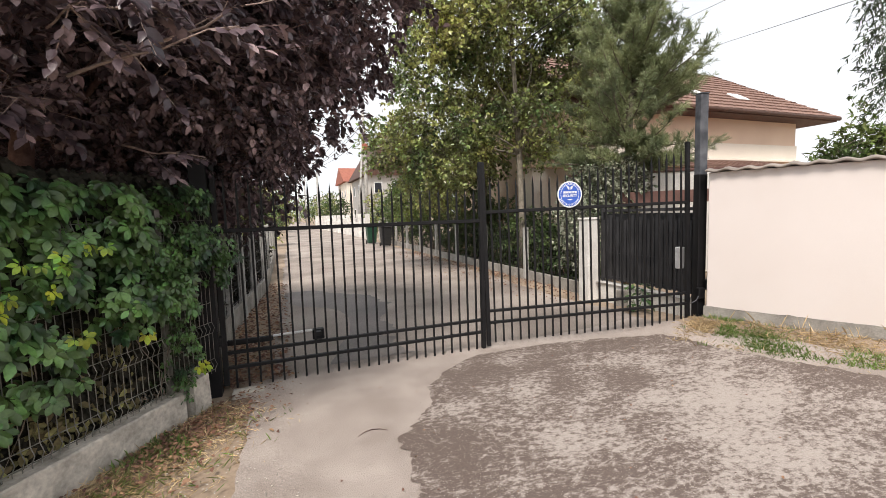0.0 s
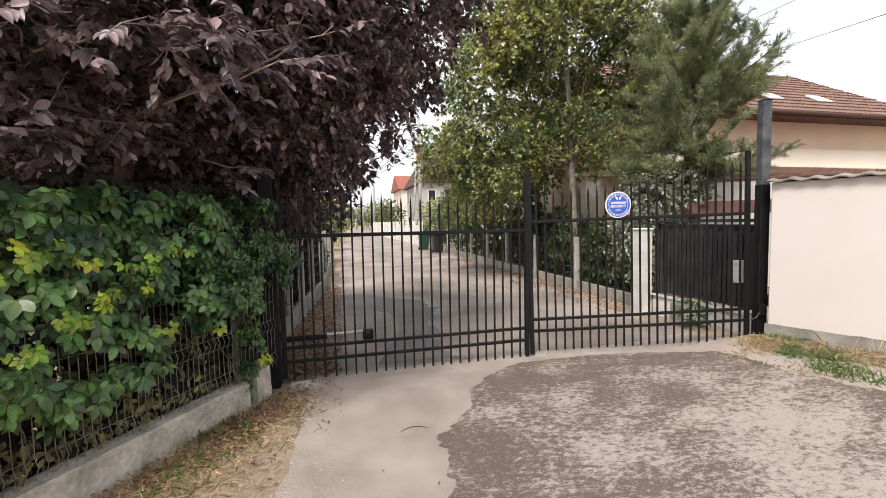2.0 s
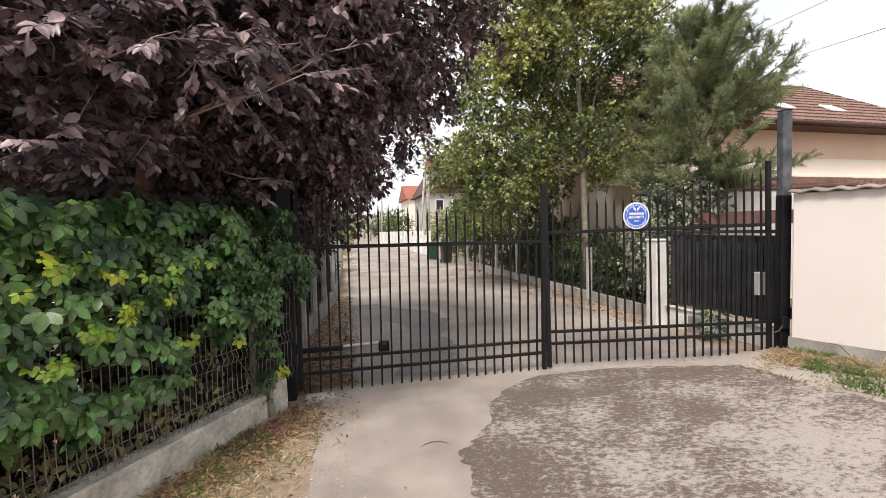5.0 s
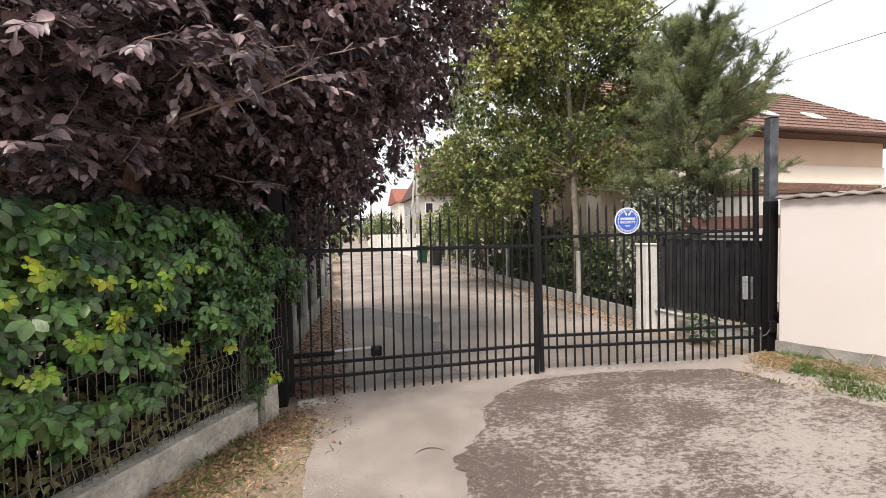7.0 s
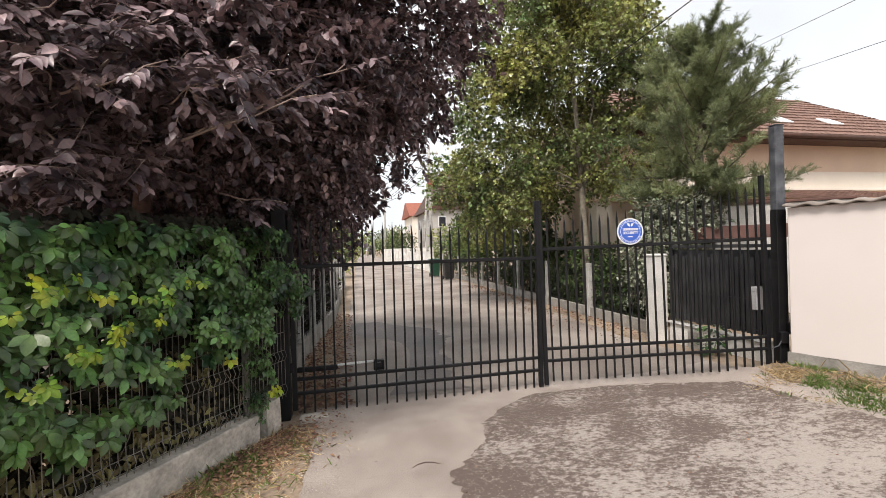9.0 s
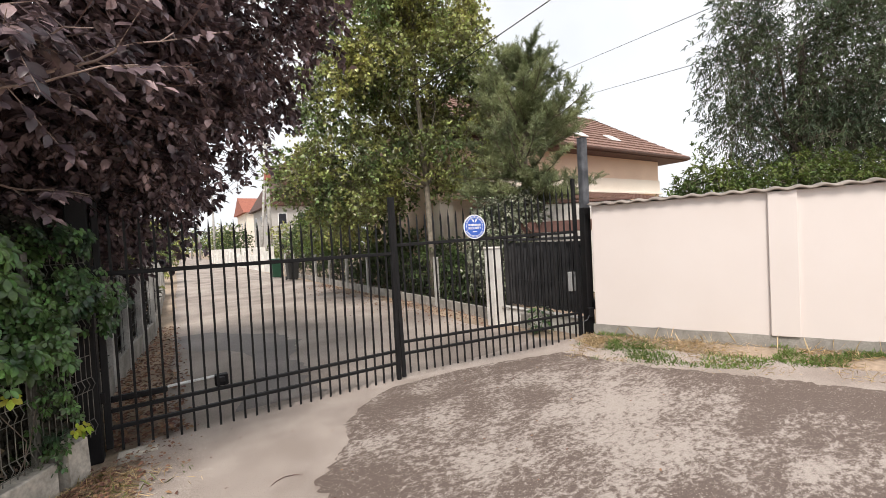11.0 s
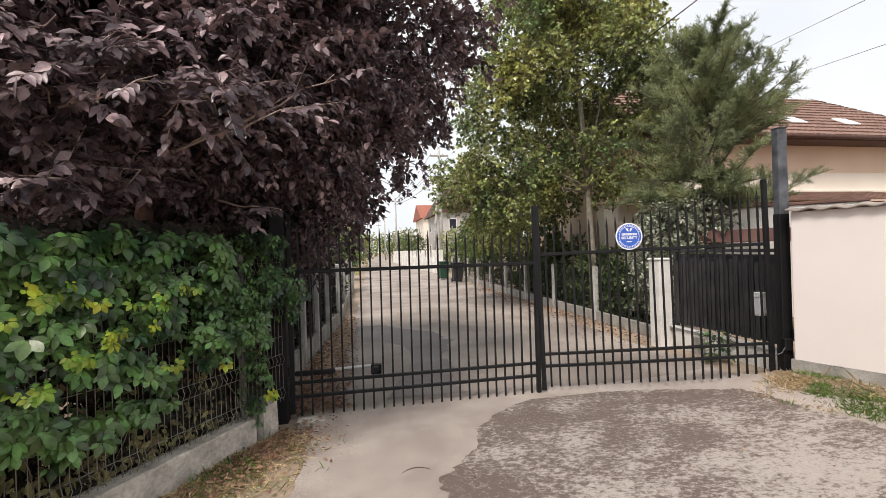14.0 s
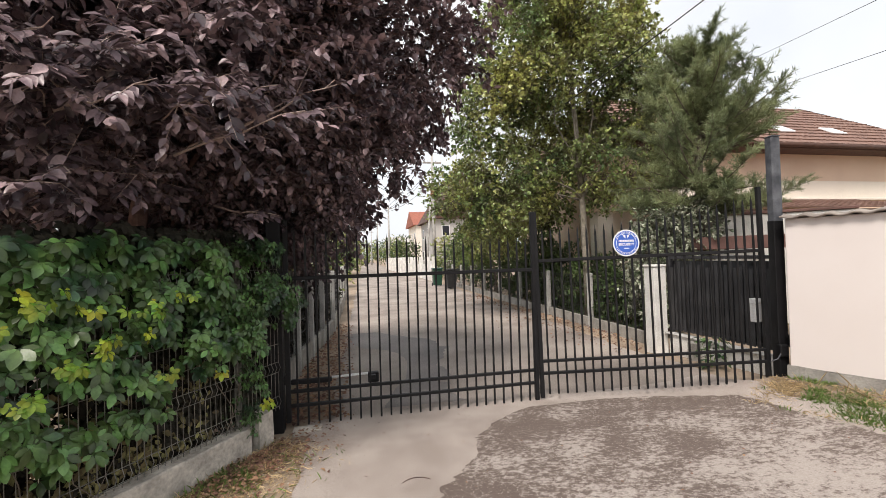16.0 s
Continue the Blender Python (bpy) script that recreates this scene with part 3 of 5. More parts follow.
# ---- leaves and trees ----
def leaf_mesh(name, centres, dirs, ups, sizes, width=0.30, fold=0.12, droop=0.15, material_of=None):
    """Many ovate leaves in one mesh: each two folded quads from stalk to tip."""
    c, d, u = (np.asarray(a, float) for a in (centres, dirs, ups))
    s = np.asarray(sizes, float)[:, None]
    d /= np.linalg.norm(d, axis=1, keepdims=True) + 1e-9
    r = np.cross(d, u)
    r /= np.linalg.norm(r, axis=1, keepdims=True) + 1e-9
    u = np.cross(r, d)
    n = len(c)
    pts = np.empty((n, 6, 3))
    pts[:, 0] = c
    for k, (a, b, z) in enumerate(((0.30, 1.0, fold), (0.66, 0.86, fold * 0.7)), 1):
        base = c + d * s * a - u * s * droop * a * a
        pts[:, k] = base + r * s * width * b + u * s * z
        pts[:, 6 - k] = base - r * s * width * b + u * s * z
    pts[:, 3] = c + d * s - u * s * droop
    me = bpy.data.meshes.new(name)
    idx = (np.arange(n) * 6)[:, None, None] + np.array([[0, 1, 2, 3], [0, 3, 4, 5]])[None]
    me.vertices.add(n * 6)
    me.vertices.foreach_set("co", pts.reshape(-1))
    me.loops.add(n * 8)
    me.loops.foreach_set("vertex_index", idx.reshape(-1).astype(np.int32))
    me.polygons.add(n * 2)
    me.polygons.foreach_set("loop_start", np.arange(0, n * 8, 4, dtype=np.int32))
    me.polygons.foreach_set("loop_total", np.full(n * 2, 4, dtype=np.int32))
    me.update(calc_edges=True)
    return me


def unit(v):
    return v / (np.linalg.norm(v, axis=-1, keepdims=True) + 1e-9)


def fine_leaf_mesh(name, centres, dirs, ups, sizes, width=0.3, fold=0.08, droop=0.3, wide_at=0.45):
    """Near leaves with a rounded outline, a midrib fold and a curled tip: eight faces each."""
    c, d, u = (np.asarray(a, float) for a in (centres, dirs, ups))
    s = np.asarray(sizes, float)[:, None]
    d = unit(d)
    r = unit(np.cross(d, u))
    u = np.cross(r, d)
    n = len(c)
    curl = rng.uniform(0.3, 1.5, size=(n, 1)) * droop
    cup = rng.uniform(-0.4, 1.4, size=(n, 1)) * fold
    wid = rng.uniform(0.85, 1.15, size=(n, 1)) * width

    def at(a, side, w):
        return c + d * s * a - u * s * curl * a * a + (r * (side * wid * w) + u * cup * w) * s

    cols = [at(0, 0, 0)]
    for a, w in ((0.5 * wide_at, 0.72), (wide_at, 1.0), (0.5 + 0.5 * wide_at + 0.04, 0.60)):
        cols += [at(a, 0, 0), at(a, 1, w), at(a, -1, w)]
    cols.append(at(1.0, 0, 0))
    pts = np.stack(cols, 1)
    quads = [(0, 2, 1, 1), (1, 2, 5, 4), (4, 5, 8, 7), (7, 8, 10, 10), (0, 1, 3, 3), (1, 4, 6, 3), (4, 7, 9, 6), (7, 10, 9, 9)]
    loops, totals = [], []
    for q in quads:
        q = q if q[2] != q[3] else q[:3]
        loops += q
        totals.append(len(q))
    k = len(loops)
    idx = (np.arange(n) * 11)[:, None] + np.array(loops)[None]
    starts = np.concatenate([[0], np.cumsum(totals)[:-1]])
    me = bpy.data.meshes.new(name)
    me.vertices.add(n * 11)
    me.vertices.foreach_set("co", pts.reshape(-1))
    me.loops.add(n * k)
    me.loops.foreach_set("vertex_index", idx.reshape(-1).astype(np.int32))
    me.polygons.add(n * 8)
    me.polygons.foreach_set("loop_start", ((np.arange(n) * k)[:, None] + starts[None]).reshape(-1).astype(np.int32))
    me.polygons.foreach_set("loop_total", np.tile(totals, n).astype(np.int32))
    me.polygons.foreach_set("use_smooth", np.ones(n * 8, dtype=bool))
    me.update(calc_edges=True)
    return me


def lobes(blobs, count, shell=0.55, gaps=0.0, scale=0.9, bare=None):
    """Points spread in ellipsoids (centre, radii), thicker towards the rim, and their outward ways; holes by noise."""
    vol = np.array([r[0] * r[1] * r[2] for _, r in blobs]) ** 0.8
    out, ways = [], []
    picks = rng.choice(len(blobs), size=count * 5, p=vol / vol.sum())
    for b in picks:
        if len(out) >= count:
            break
        c, r = np.array(blobs[b][0]), np.array(blobs[b][1])
        d = unit(rng.normal(size=3))
        rad = (shell + (1 - shell) * rng.random()) if rng.random() < 0.75 else rng.random() ** 0.5
        wob = 1 + 0.22 * noise.noise(Vector(d * 2.2) + Vector(c)) + 0.10 * noise.noise(Vector(d * 6.0) + Vector(c))
        p = c + d * r * rad * wob
        if bare and bare(p) and rng.random() < 0.88:
            continue
        if gaps and noise.noise(Vector(p * scale)) < gaps - 0.5:
            continue
        out.append(p)
        ways.append(d)
    return np.array(out), np.array(ways)


def twiggy(points, ways, per, length, size, spread=0.9, sag=0.25, jitter=0.35):
    """Short twigs from points, outward, each with leaves set along it. Returns the twigs' ends and the leaves."""
    n = len(points)
    tw = unit(ways * 0.8 + rng.normal(size=(n, 3)) * 0.6 + np.array([0, 0, 0.05]))
    t = rng.random((n, per)) ** 0.8
    pos = points[:, None] + tw[:, None] * (t * length)[..., None]
    pos[..., 2] -= sag * length * t ** 2
    side = unit(rng.normal(size=(n, per, 3)))
    d = unit(tw[:, None] * 0.6 + side * spread + np.array([0, 0, -sag]))
    up = unit(np.array([0, 0, 1.0]) + rng.normal(size=(n, per, 3)) * jitter)
    s = size * rng.uniform(0.65, 1.25, size=(n, per))
    ends = points + tw * length
    ends[:, 2] -= sag * length
    return tw, ends, pos.reshape(-1, 3), d.reshape(-1, 3), up.reshape(-1, 3), s.reshape(-1)


def twig_mesh(name, starts, ends, radius):
    """Three-sided twigs in one mesh."""
    n = len(starts)
    d = unit(ends - starts)
    a = unit(np.cross(d, np.array([0.3, 0.5, 0.8])))
    b = np.cross(d, a)
    ang = [0, 2.094, 4.189]
    low = np.stack([starts + radius * (a * math.cos(k) + b * math.sin(k)) for k in ang], 1)
    top = np.stack([ends + 0.4 * radius * (a * math.cos(k) + b * math.sin(k)) for k in ang], 1)
    verts = np.concatenate([low, top], 1).reshape(-1, 3)
    base = (np.arange(n) * 6)[:, None, None]
    faces = (base + np.array([[0, 1, 4, 3], [1, 2, 5, 4], [2, 0, 3, 5]])[None]).reshape(-1, 4)
    return mesh_of(name, verts.tolist(), faces.tolist())


def limbs(tree, root, targets, r0, bark, bend=0.25, name="limb"):
    """Curved tapering limbs from a root to each target."""
    root = Vector(root)
    for tg in targets:
        tg = Vector(tg)
        pts = []
        for k in range(7):
            u = k / 6
            p = root.lerp(tg, u)
            p.z += bend * (tg - root).length * 0.5 * math.sin(math.pi * u) * 0.6
            p += Vector((noise.noise((tg.x + u * 3, tg.y, 1)), noise.noise((tg.x, tg.y + u * 3, 2)), 0)) * 0.18 * (tg - root).length * u * (1 - u) * 2
            pts.append(p)
        part(name, mesh_of(name, *tube(pts, [r0 * (1 - 0.85 * k / 6) for k in range(7)], 7), True), bark, tree)


def leafy_tree(name, label, category, at, trunk_pts, trunk_r, bark, blobs, leaf, twigs, per, length, size, limb_targets=(), limb_root=None, limb_r=0.06,
               gaps=0.0, width=0.3, shell=0.55, sag=0.25, twig_bark=None, scale=0.9, jitter=0.35, twig_r=0.004, bare=None):
    tree = thing(name, label, category, (0, 0, 0))
    tree.location = at
    off = -np.array(at)
    if trunk_pts:
        rr = [trunk_r * (1 - 0.7 * k / (len(trunk_pts) - 1)) for k in range(len(trunk_pts))]
        part("trunk", mesh_of("trunk", *tube([Vector(p) + Vector(off) for p in trunk_pts], rr, 10), True), bark, tree)
    if limb_targets:
        limbs(tree, Vector(limb_root) + Vector(off), [Vector(t) + Vector(off) for t in limb_targets], limb_r, bark)
    pts, ways = lobes(blobs, twigs, shell, gaps, scale, bare)
    pts = pts + off
    tw, ends, pos, d, up, s = twiggy(pts, ways, per, length, size, sag=sag, jitter=jitter)
    part("branchwork", twig_mesh("branchwork", pts - tw * length * 0.5, ends, twig_r), twig_bark or bark, tree)["kind"] = "stuff"
    part("crown", leaf_mesh("crown", pos, d, up, s, width), leaf, tree)
    return tree


plum = leafy_tree(
    "plum_tree", "dark purple-leaved plum tree leaning over the fence and the gate", "tree", (-2.1, 4.6, 0),
    [(-2.1, 4.6, -0.05), (-2.08, 4.55, 0.8), (-1.98, 4.45, 1.6), (-1.8, 4.3, 2.5), (-1.6, 4.2, 3.4)], 0.14, TWIG,
    [((-1.3, 4.1, 3.5), (2.1, 1.2, 1.25)), ((-0.1, 4.5, 2.95), (0.85, 0.75, 0.75)), ((0.55, 4.55, 3.95), (1.05, 0.9, 1.0)), ((0.95, 4.6, 4.5), (0.8, 0.8, 1.0)), ((-2.4, 5.2, 2.6), (1.6, 0.5, 0.9)),
     ((-3.2, 3.7, 3.2), (1.3, 1.2, 1.2)), ((-1.3, 3.9, 4.9), (2.3, 1.6, 1.0)), ((-0.7, 5.0, 2.5), (1.3, 0.6, 0.75))],
    PURPLE, 7600, 12, 0.28, 0.080,
    [(-1.5, 2.6, 2.7), (-0.4, 3.1, 2.8), (0.4, 3.9, 3.4), (-0.3, 4.9, 2.9), (-2.6, 3.2, 3.2), (0.6, 4.3, 4.3), (-1.2, 3.3, 4.3)], (-1.9, 4.8, 2.3), 0.032, width=0.31, sag=0.3, gaps=0.26, scale=1.5,
    bare=lambda p: (p[2] < 2.5 and p[0] > -1.45 and p[1] < 4.3) or (p[0] > 0.25 and noise.noise(Vector(p * 2.3)) > -0.12))


def plum_boughs():
    """Boughs that lean out of the crown towards the open side, each with side shoots that carry two ranks of leaves."""
    bare = [((-2.1, 3.6, 2.75), (-1.35, 3.0, 2.66)), ((-1.25, 3.5, 2.55), (-0.25, 2.95, 2.80)), ((-1.2, 3.6, 3.0), (-0.4, 3.1, 2.95)), ((-1.9, 3.2, 2.9), (-1.75, 2.5, 2.85)),
            ((-2.0, 3.2, 2.55), (-1.45, 2.55, 2.2)), ((-2.3, 3.3, 2.4), (-1.85, 2.75, 2.05)), ((-1.1, 3.8, 2.9), (-1.0, 3.1, 3.6)), ((-1.1, 4.0, 2.2), (-0.5, 3.7, 2.03)), ((-1.5, 3.0, 2.9), (-0.95, 2.45, 2.95)), ((-2.2, 3.0, 3.0), (-1.35, 2.35, 3.0))]
    bare += [((-1.05, 3.0, 2.42), (-0.2, 2.5, 2.60)), ((-1.6, 2.75, 2.62), (-0.95, 2.3, 2.64)), ((-0.95, 3.0, 2.78), (-0.3, 2.6, 2.74)), ((-0.6, 2.9, 2.60), (0.0, 2.75, 2.86))]
    ends = list(bare)
    for _ in range(92):
        x = rng.uniform(-3.0, 0.85)
        front = 2.55 + 0.38 * max(0.0, x + 1.6) + 0.9 * max(0.0, x + 0.3) + rng.uniform(0.0, 0.9)
        z = rng.uniform(2.4, 4.4) if rng.random() < 0.84 else rng.uniform(1.98, 2.4)
        z = max(z, 2.1 + 0.5 * max(0.0, x + 1.6))
        end = np.array((x, front, z))
        ends.append((end + np.array((rng.uniform(-0.75, -0.2), rng.uniform(0.45, 0.9), rng.uniform(-0.15, 0.2))), end))
    for _ in range(24):
        end = np.array((rng.uniform(-2.1, -0.5), rng.uniform(2.2, 2.75), rng.uniform(2.65, 3.3)))
        ends.append((end + np.array((rng.uniform(-0.5, 0.1), rng.uniform(0.4, 0.7), rng.uniform(-0.1, 0.25))), end))
    shoots0, shoots1, pos, way, ups, size = [], [], [], [], [], []
    base = np.array(plum.location)
    for n, (a, b) in enumerate(ends):
        a, b = np.array(a) - base, np.array(b) - base
        ln = np.linalg.norm(b - a)
        fwd = (b - a) / ln
        pts = []
        for k in range(8):
            u = k / 7
            p = a + (b - a) * u
            p = p + np.array((noise.noise((n * 3.1, u * 2.6, 0)), noise.noise((n * 3.1, u * 2.6, 5)), 0.7 * noise.noise((n * 3.1, u * 2.6, 9)))) * 0.20 * ln * u
            pts.append(p)
        thick = 0.011 if n < len(bare) else 0.0065
        part("branch", mesh_of("branch", *tube([Vector(p) for p in pts], [thick * (1 - 0.75 * k / 7) for k in range(8)], 5), True), BRANCH, plum)
        for j in range(5 if n < len(bare) else 8):
            u = rng.uniform(0.25, 1.0)
            root = pts[min(7, int(u * 7))]
            side = unit(fwd * 0.75 + rng.normal(size=3) * np.array((0.75, 0.6, 0.38)) + np.array((0, -0.1, -0.05)))
            sl = rng.uniform(0.16, 0.42)
            tip = root + side * sl + np.array((0, 0, -0.12 * sl))
            shoots0.append(root)
            shoots1.append(tip)
            for i in range(int(5 + sl * 22)):
                w = 0.15 + 0.85 * (i + rng.random() * 0.5) / (5 + sl * 22)
                across = unit(np.cross(side, np.array((0.0, 0.0, 1.0)))) * (1 if i % 2 else -1)
                pos.append(root + (tip - root) * w)
                way.append(unit(side * 0.55 + across * 0.8 + rng.normal(size=3) * 0.28 + np.array((0, 0, -0.42))))
                ups.append(unit(np.array((0.0, -0.45, 1.0)) + rng.normal(size=3) * 0.33))
                size.append(rng.uniform(0.062, 0.108))
    part("branchwork", twig_mesh("branchwork", np.array(shoots0), np.array(shoots1), 0.0038), BRANCH, plum)["kind"] = "stuff"
    part("outer_crown", fine_leaf_mesh("outer_crown", pos, way, ups, size, 0.29, 0.10, 0.22), PURPLE, plum)["kind"] = "stuff"


plum_boughs()
leafy_tree(
    "plum_tree", "dark purple-leaved plum tree overhanging the lane behind the gate", "tree", (-1.7, 6.6, 0),
    [(-1.7, 6.6, -0.05), (-1.7, 6.6, 1.0), (-1.55, 6.5, 2.2), (-1.3, 6.4, 3.6)], 0.12, TWIG,
    [((-0.35, 6.0, 3.9), (1.8, 1.3, 1.6)), ((-0.55, 6.1, 2.35), (0.75, 0.75, 0.85)), ((-1.8, 6.6, 3.2), (1.5, 1.3, 1.5)), ((-0.6, 5.3, 2.9), (0.9, 0.7, 0.9)), ((0.40, 5.9, 3.4), (0.9, 0.8, 0.75)), 
     ((-3.6, 6.4, 2.6), (1.7, 0.9, 1.35)), ((-5.6, 6.0, 2.6), (1.7, 1.2, 1.6)), ((-2.4, 6.4, 2.0), (1.3, 0.6, 0.8)), ((-4.4, 6.2, 2.0), (1.6, 0.6, 0.8)), ((-4.0, 6.5, 4.0), (2.4, 1.0, 1.4))],
    PURPLE, 8200, 12, 0.30, 0.098, [(0.6, 5.9, 4.2), (-0.2, 5.6, 3.0), (-0.6, 6.2, 4.8), (-2.2, 6.8, 4.2), (-3.6, 6.4, 2.9)], (-1.6, 6.5, 2.0), 0.045, width=0.32, sag=0.3, gaps=0.2, scale=1.9, bare=lambda p: p[0] > 0.1 and noise.noise(Vector(p * 2.1)) > -0.15)

# creeper hanging over the wire fence: leaves of five leaflets
creeper = thing("creeper", "dense five-leaved Virginia creeper hanging over the wire fence", "climbing plant", F0)


def palmate(c, d, u, s, centre, size, out, down):
    """Adds one leaf of five drooping leaflets that lie in one tilted plane."""
    right = unit(np.cross(down, out))
    lift = rng.uniform(0.0, 0.22)
    for a, f in ((-1.62, 0.62), (-0.80, 0.90), (0, 1.0), (0.80, 0.90), (1.62, 0.62)):
        a += rng.normal(0, 0.06)
        way = down * math.cos(a) + right * math.sin(a)
        c.append(centre + way * 0.010)
        d.append(way + out * lift)
        u.append(out + way * 0.1 + rng.normal(size=3) * 0.07)
        s.append(size * f * rng.uniform(0.94, 1.06))


def creeper_low(x):
    """The hanging fringe of the creeper along the fence."""
    if x < -0.08:
        return 1.02
    if x < 0.08:
        return 0.12
    return float(np.interp(x, (0.08, 0.3, 0.6, 0.72, 0.95, 1.5, 1.75, 2.2), (0.92, 0.96, 0.88, 0.70, 0.56, 0.54, 0.60, 0.50))) + 0.05 * noise.noise((x * 6.0, 1.0, 0))


def creeper_gap(x, z):
    """The opening above the hanging bough, where the wires show."""
    return ((x - 1.30) / 0.34) ** 2 + ((z - 0.83 - 0.10 * (x - 1.3)) / 0.10) ** 2 < 1


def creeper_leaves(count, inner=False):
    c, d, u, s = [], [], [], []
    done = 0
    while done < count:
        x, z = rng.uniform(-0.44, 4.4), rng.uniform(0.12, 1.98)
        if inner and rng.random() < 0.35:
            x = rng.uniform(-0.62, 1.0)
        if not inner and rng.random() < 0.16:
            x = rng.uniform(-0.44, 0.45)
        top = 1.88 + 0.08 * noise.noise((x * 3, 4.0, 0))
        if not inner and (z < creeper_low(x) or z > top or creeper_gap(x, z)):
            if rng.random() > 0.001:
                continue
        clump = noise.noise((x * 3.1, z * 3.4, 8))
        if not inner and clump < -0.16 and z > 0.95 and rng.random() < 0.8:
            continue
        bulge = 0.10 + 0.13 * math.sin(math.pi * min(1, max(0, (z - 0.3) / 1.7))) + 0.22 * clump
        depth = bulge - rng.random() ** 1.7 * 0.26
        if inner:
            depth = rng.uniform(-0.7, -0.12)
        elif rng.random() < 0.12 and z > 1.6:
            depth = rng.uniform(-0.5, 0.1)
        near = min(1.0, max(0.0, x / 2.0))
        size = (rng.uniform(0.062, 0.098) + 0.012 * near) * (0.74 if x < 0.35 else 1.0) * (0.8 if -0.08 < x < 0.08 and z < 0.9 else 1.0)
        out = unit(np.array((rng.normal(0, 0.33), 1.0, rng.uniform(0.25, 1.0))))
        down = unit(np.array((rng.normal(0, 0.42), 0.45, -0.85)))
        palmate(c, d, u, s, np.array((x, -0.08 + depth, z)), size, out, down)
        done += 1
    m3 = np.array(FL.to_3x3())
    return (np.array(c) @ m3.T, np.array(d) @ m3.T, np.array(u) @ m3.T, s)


def young_sprigs():
    c, d, u, s = [], [], [], []
    for x, z, n, r in ((1.66, 1.50, 6, 0.07), (1.45, 1.46, 3, 0.05), (0.80, 1.46, 4, 0.06), (0.98, 1.39, 5, 0.08), (1.20, 1.25, 4, 0.08), (1.36, 1.19, 4, 0.05), (1.50, 1.13, 5, 0.05), (1.68, 1.03, 6, 0.05), (1.9, 1.35, 2, 0.08), (0.92, 0.94, 2, 0.03), (0.47, 0.83, 1, 0.01), (2.3, 1.2, 3, 0.12), (2.7, 1.5, 3, 0.12), (0.0, 0.45, 3, 0.04)):
        for _ in range(n):
            p = np.array((x + rng.normal(0, r), 0.19 + rng.uniform(-0.04, 0.06), z + rng.normal(0, r * 0.45)))
            palmate(c, d, u, s, p, rng.uniform(0.045, 0.072), unit(np.array((rng.normal(0, 0.4), 1.0, rng.uniform(0.3, 1.0)))), unit(np.array((rng.normal(0, 0.6), 0.3, -0.8))))
    m3 = np.array(FL.to_3x3())
    return (np.array(c) @ m3.T, np.array(d) @ m3.T, np.array(u) @ m3.T, s)


def dead_leaves(count):
    c, d, u = [], [], []
    for _ in range(count):
        x = rng.uniform(0.25, 3.6)
        z = 0.2 + 0.75 * rng.random() ** 1.3 * (1.0 if noise.noise((x * 3, 2.0, 0)) > -0.1 else 0.35)
        c.append((x, -0.12 - 0.22 * rng.random(), z))
        d.append((rng.normal(0, 0.7), rng.uniform(-0.2, 0.6), -0.6 + rng.normal(0, 0.5)))
        u.append((rng.normal(0, 0.5), 1.0, 0.4))
    m3 = np.array(FL.to_3x3())
    return (np.array(c) @ m3.T, np.array(d) @ m3.T, np.array(u) @ m3.T, rng.uniform(0.04, 0.085, size=count))


part("foliage", fine_leaf_mesh("foliage", *creeper_leaves(2500), width=0.27, fold=0.09, droop=0.26, wide_at=0.58), CREEPER, creeper)
# inner leaves carry the hedge's inner shade in their base colour
part("inner_foliage", leaf_mesh("inner_foliage", *creeper_leaves(5600, True), width=0.30), SHADELEAF, creeper, "inner hedge leaves, coloured near black for the shade in there")
part("dead_foliage", leaf_mesh("dead_foliage", *dead_leaves(1500), width=0.24), DEADLEAF, creeper, "olive brown withered leaves behind the wires")
part("young_foliage", fine_leaf_mesh("young_foliage", *young_sprigs(), width=0.30, fold=0.08, droop=0.25, wide_at=0.55), CREEPER_Y, creeper, "yellow-green young leaves")
for i in range(13):
    x = rng.uniform(-0.1, 3.4)
    z1 = rng.uniform(0.7, 1.9)
    pts = [FL @ Vector((x + 0.09 * k * math.sin(i * 2.1) + 0.05 * rng.uniform(-1, 1), -0.09 + 0.03 * math.sin(k), 0.2 + (z1 - 0.2) * k / 6)) for k in range(7)]
    part("stem", mesh_of("stem", *tube(pts, 0.0035, 5)), BARK, creeper)

# ---- along the lane ----
def concrete_fence(name, label, x_of, ys, height, plinth, wire, gap):
    f = thing(name, label, "fence")
    for y in ys:
        x = x_of(y)
        part("post", boxed((x - 0.055, y - 0.05, -0.05), (x + 0.055, y + 0.05, height), None, 0.012), POST, f)
    for a, b in zip(ys, ys[1:]):
        p0, p1 = Vector((x_of(a), a, 0)), Vector((x_of(b), b, 0))
        m = along(p0, p1 - p0)
        part("plinth", boxed((0.056, -0.04, -0.05), ((p1 - p0).length - 0.056, 0.04, plinth), m, 0.006), PLINTH, f)
        wv, wf = [], []
        ln = (p1 - p0).length
        for k in range(int(ln / gap)):
            tube([m @ Vector((0.06 + gap * k, 0, plinth)), m @ Vector((0.06 + gap * k, 0, height - 0.06))], 0.004, 3, wv, wf)
        for k in range(6):
            z = plinth + 0.05 + (height - plinth - 0.12) * k / 5
            tube([m @ Vector((0.05, 0, z)), m @ Vector((ln - 0.05, 0, z))], 0.004, 3, wv, wf)
        part("mesh_panel", mesh_of("mesh_panel", wv, wf), wire, f)
    return f


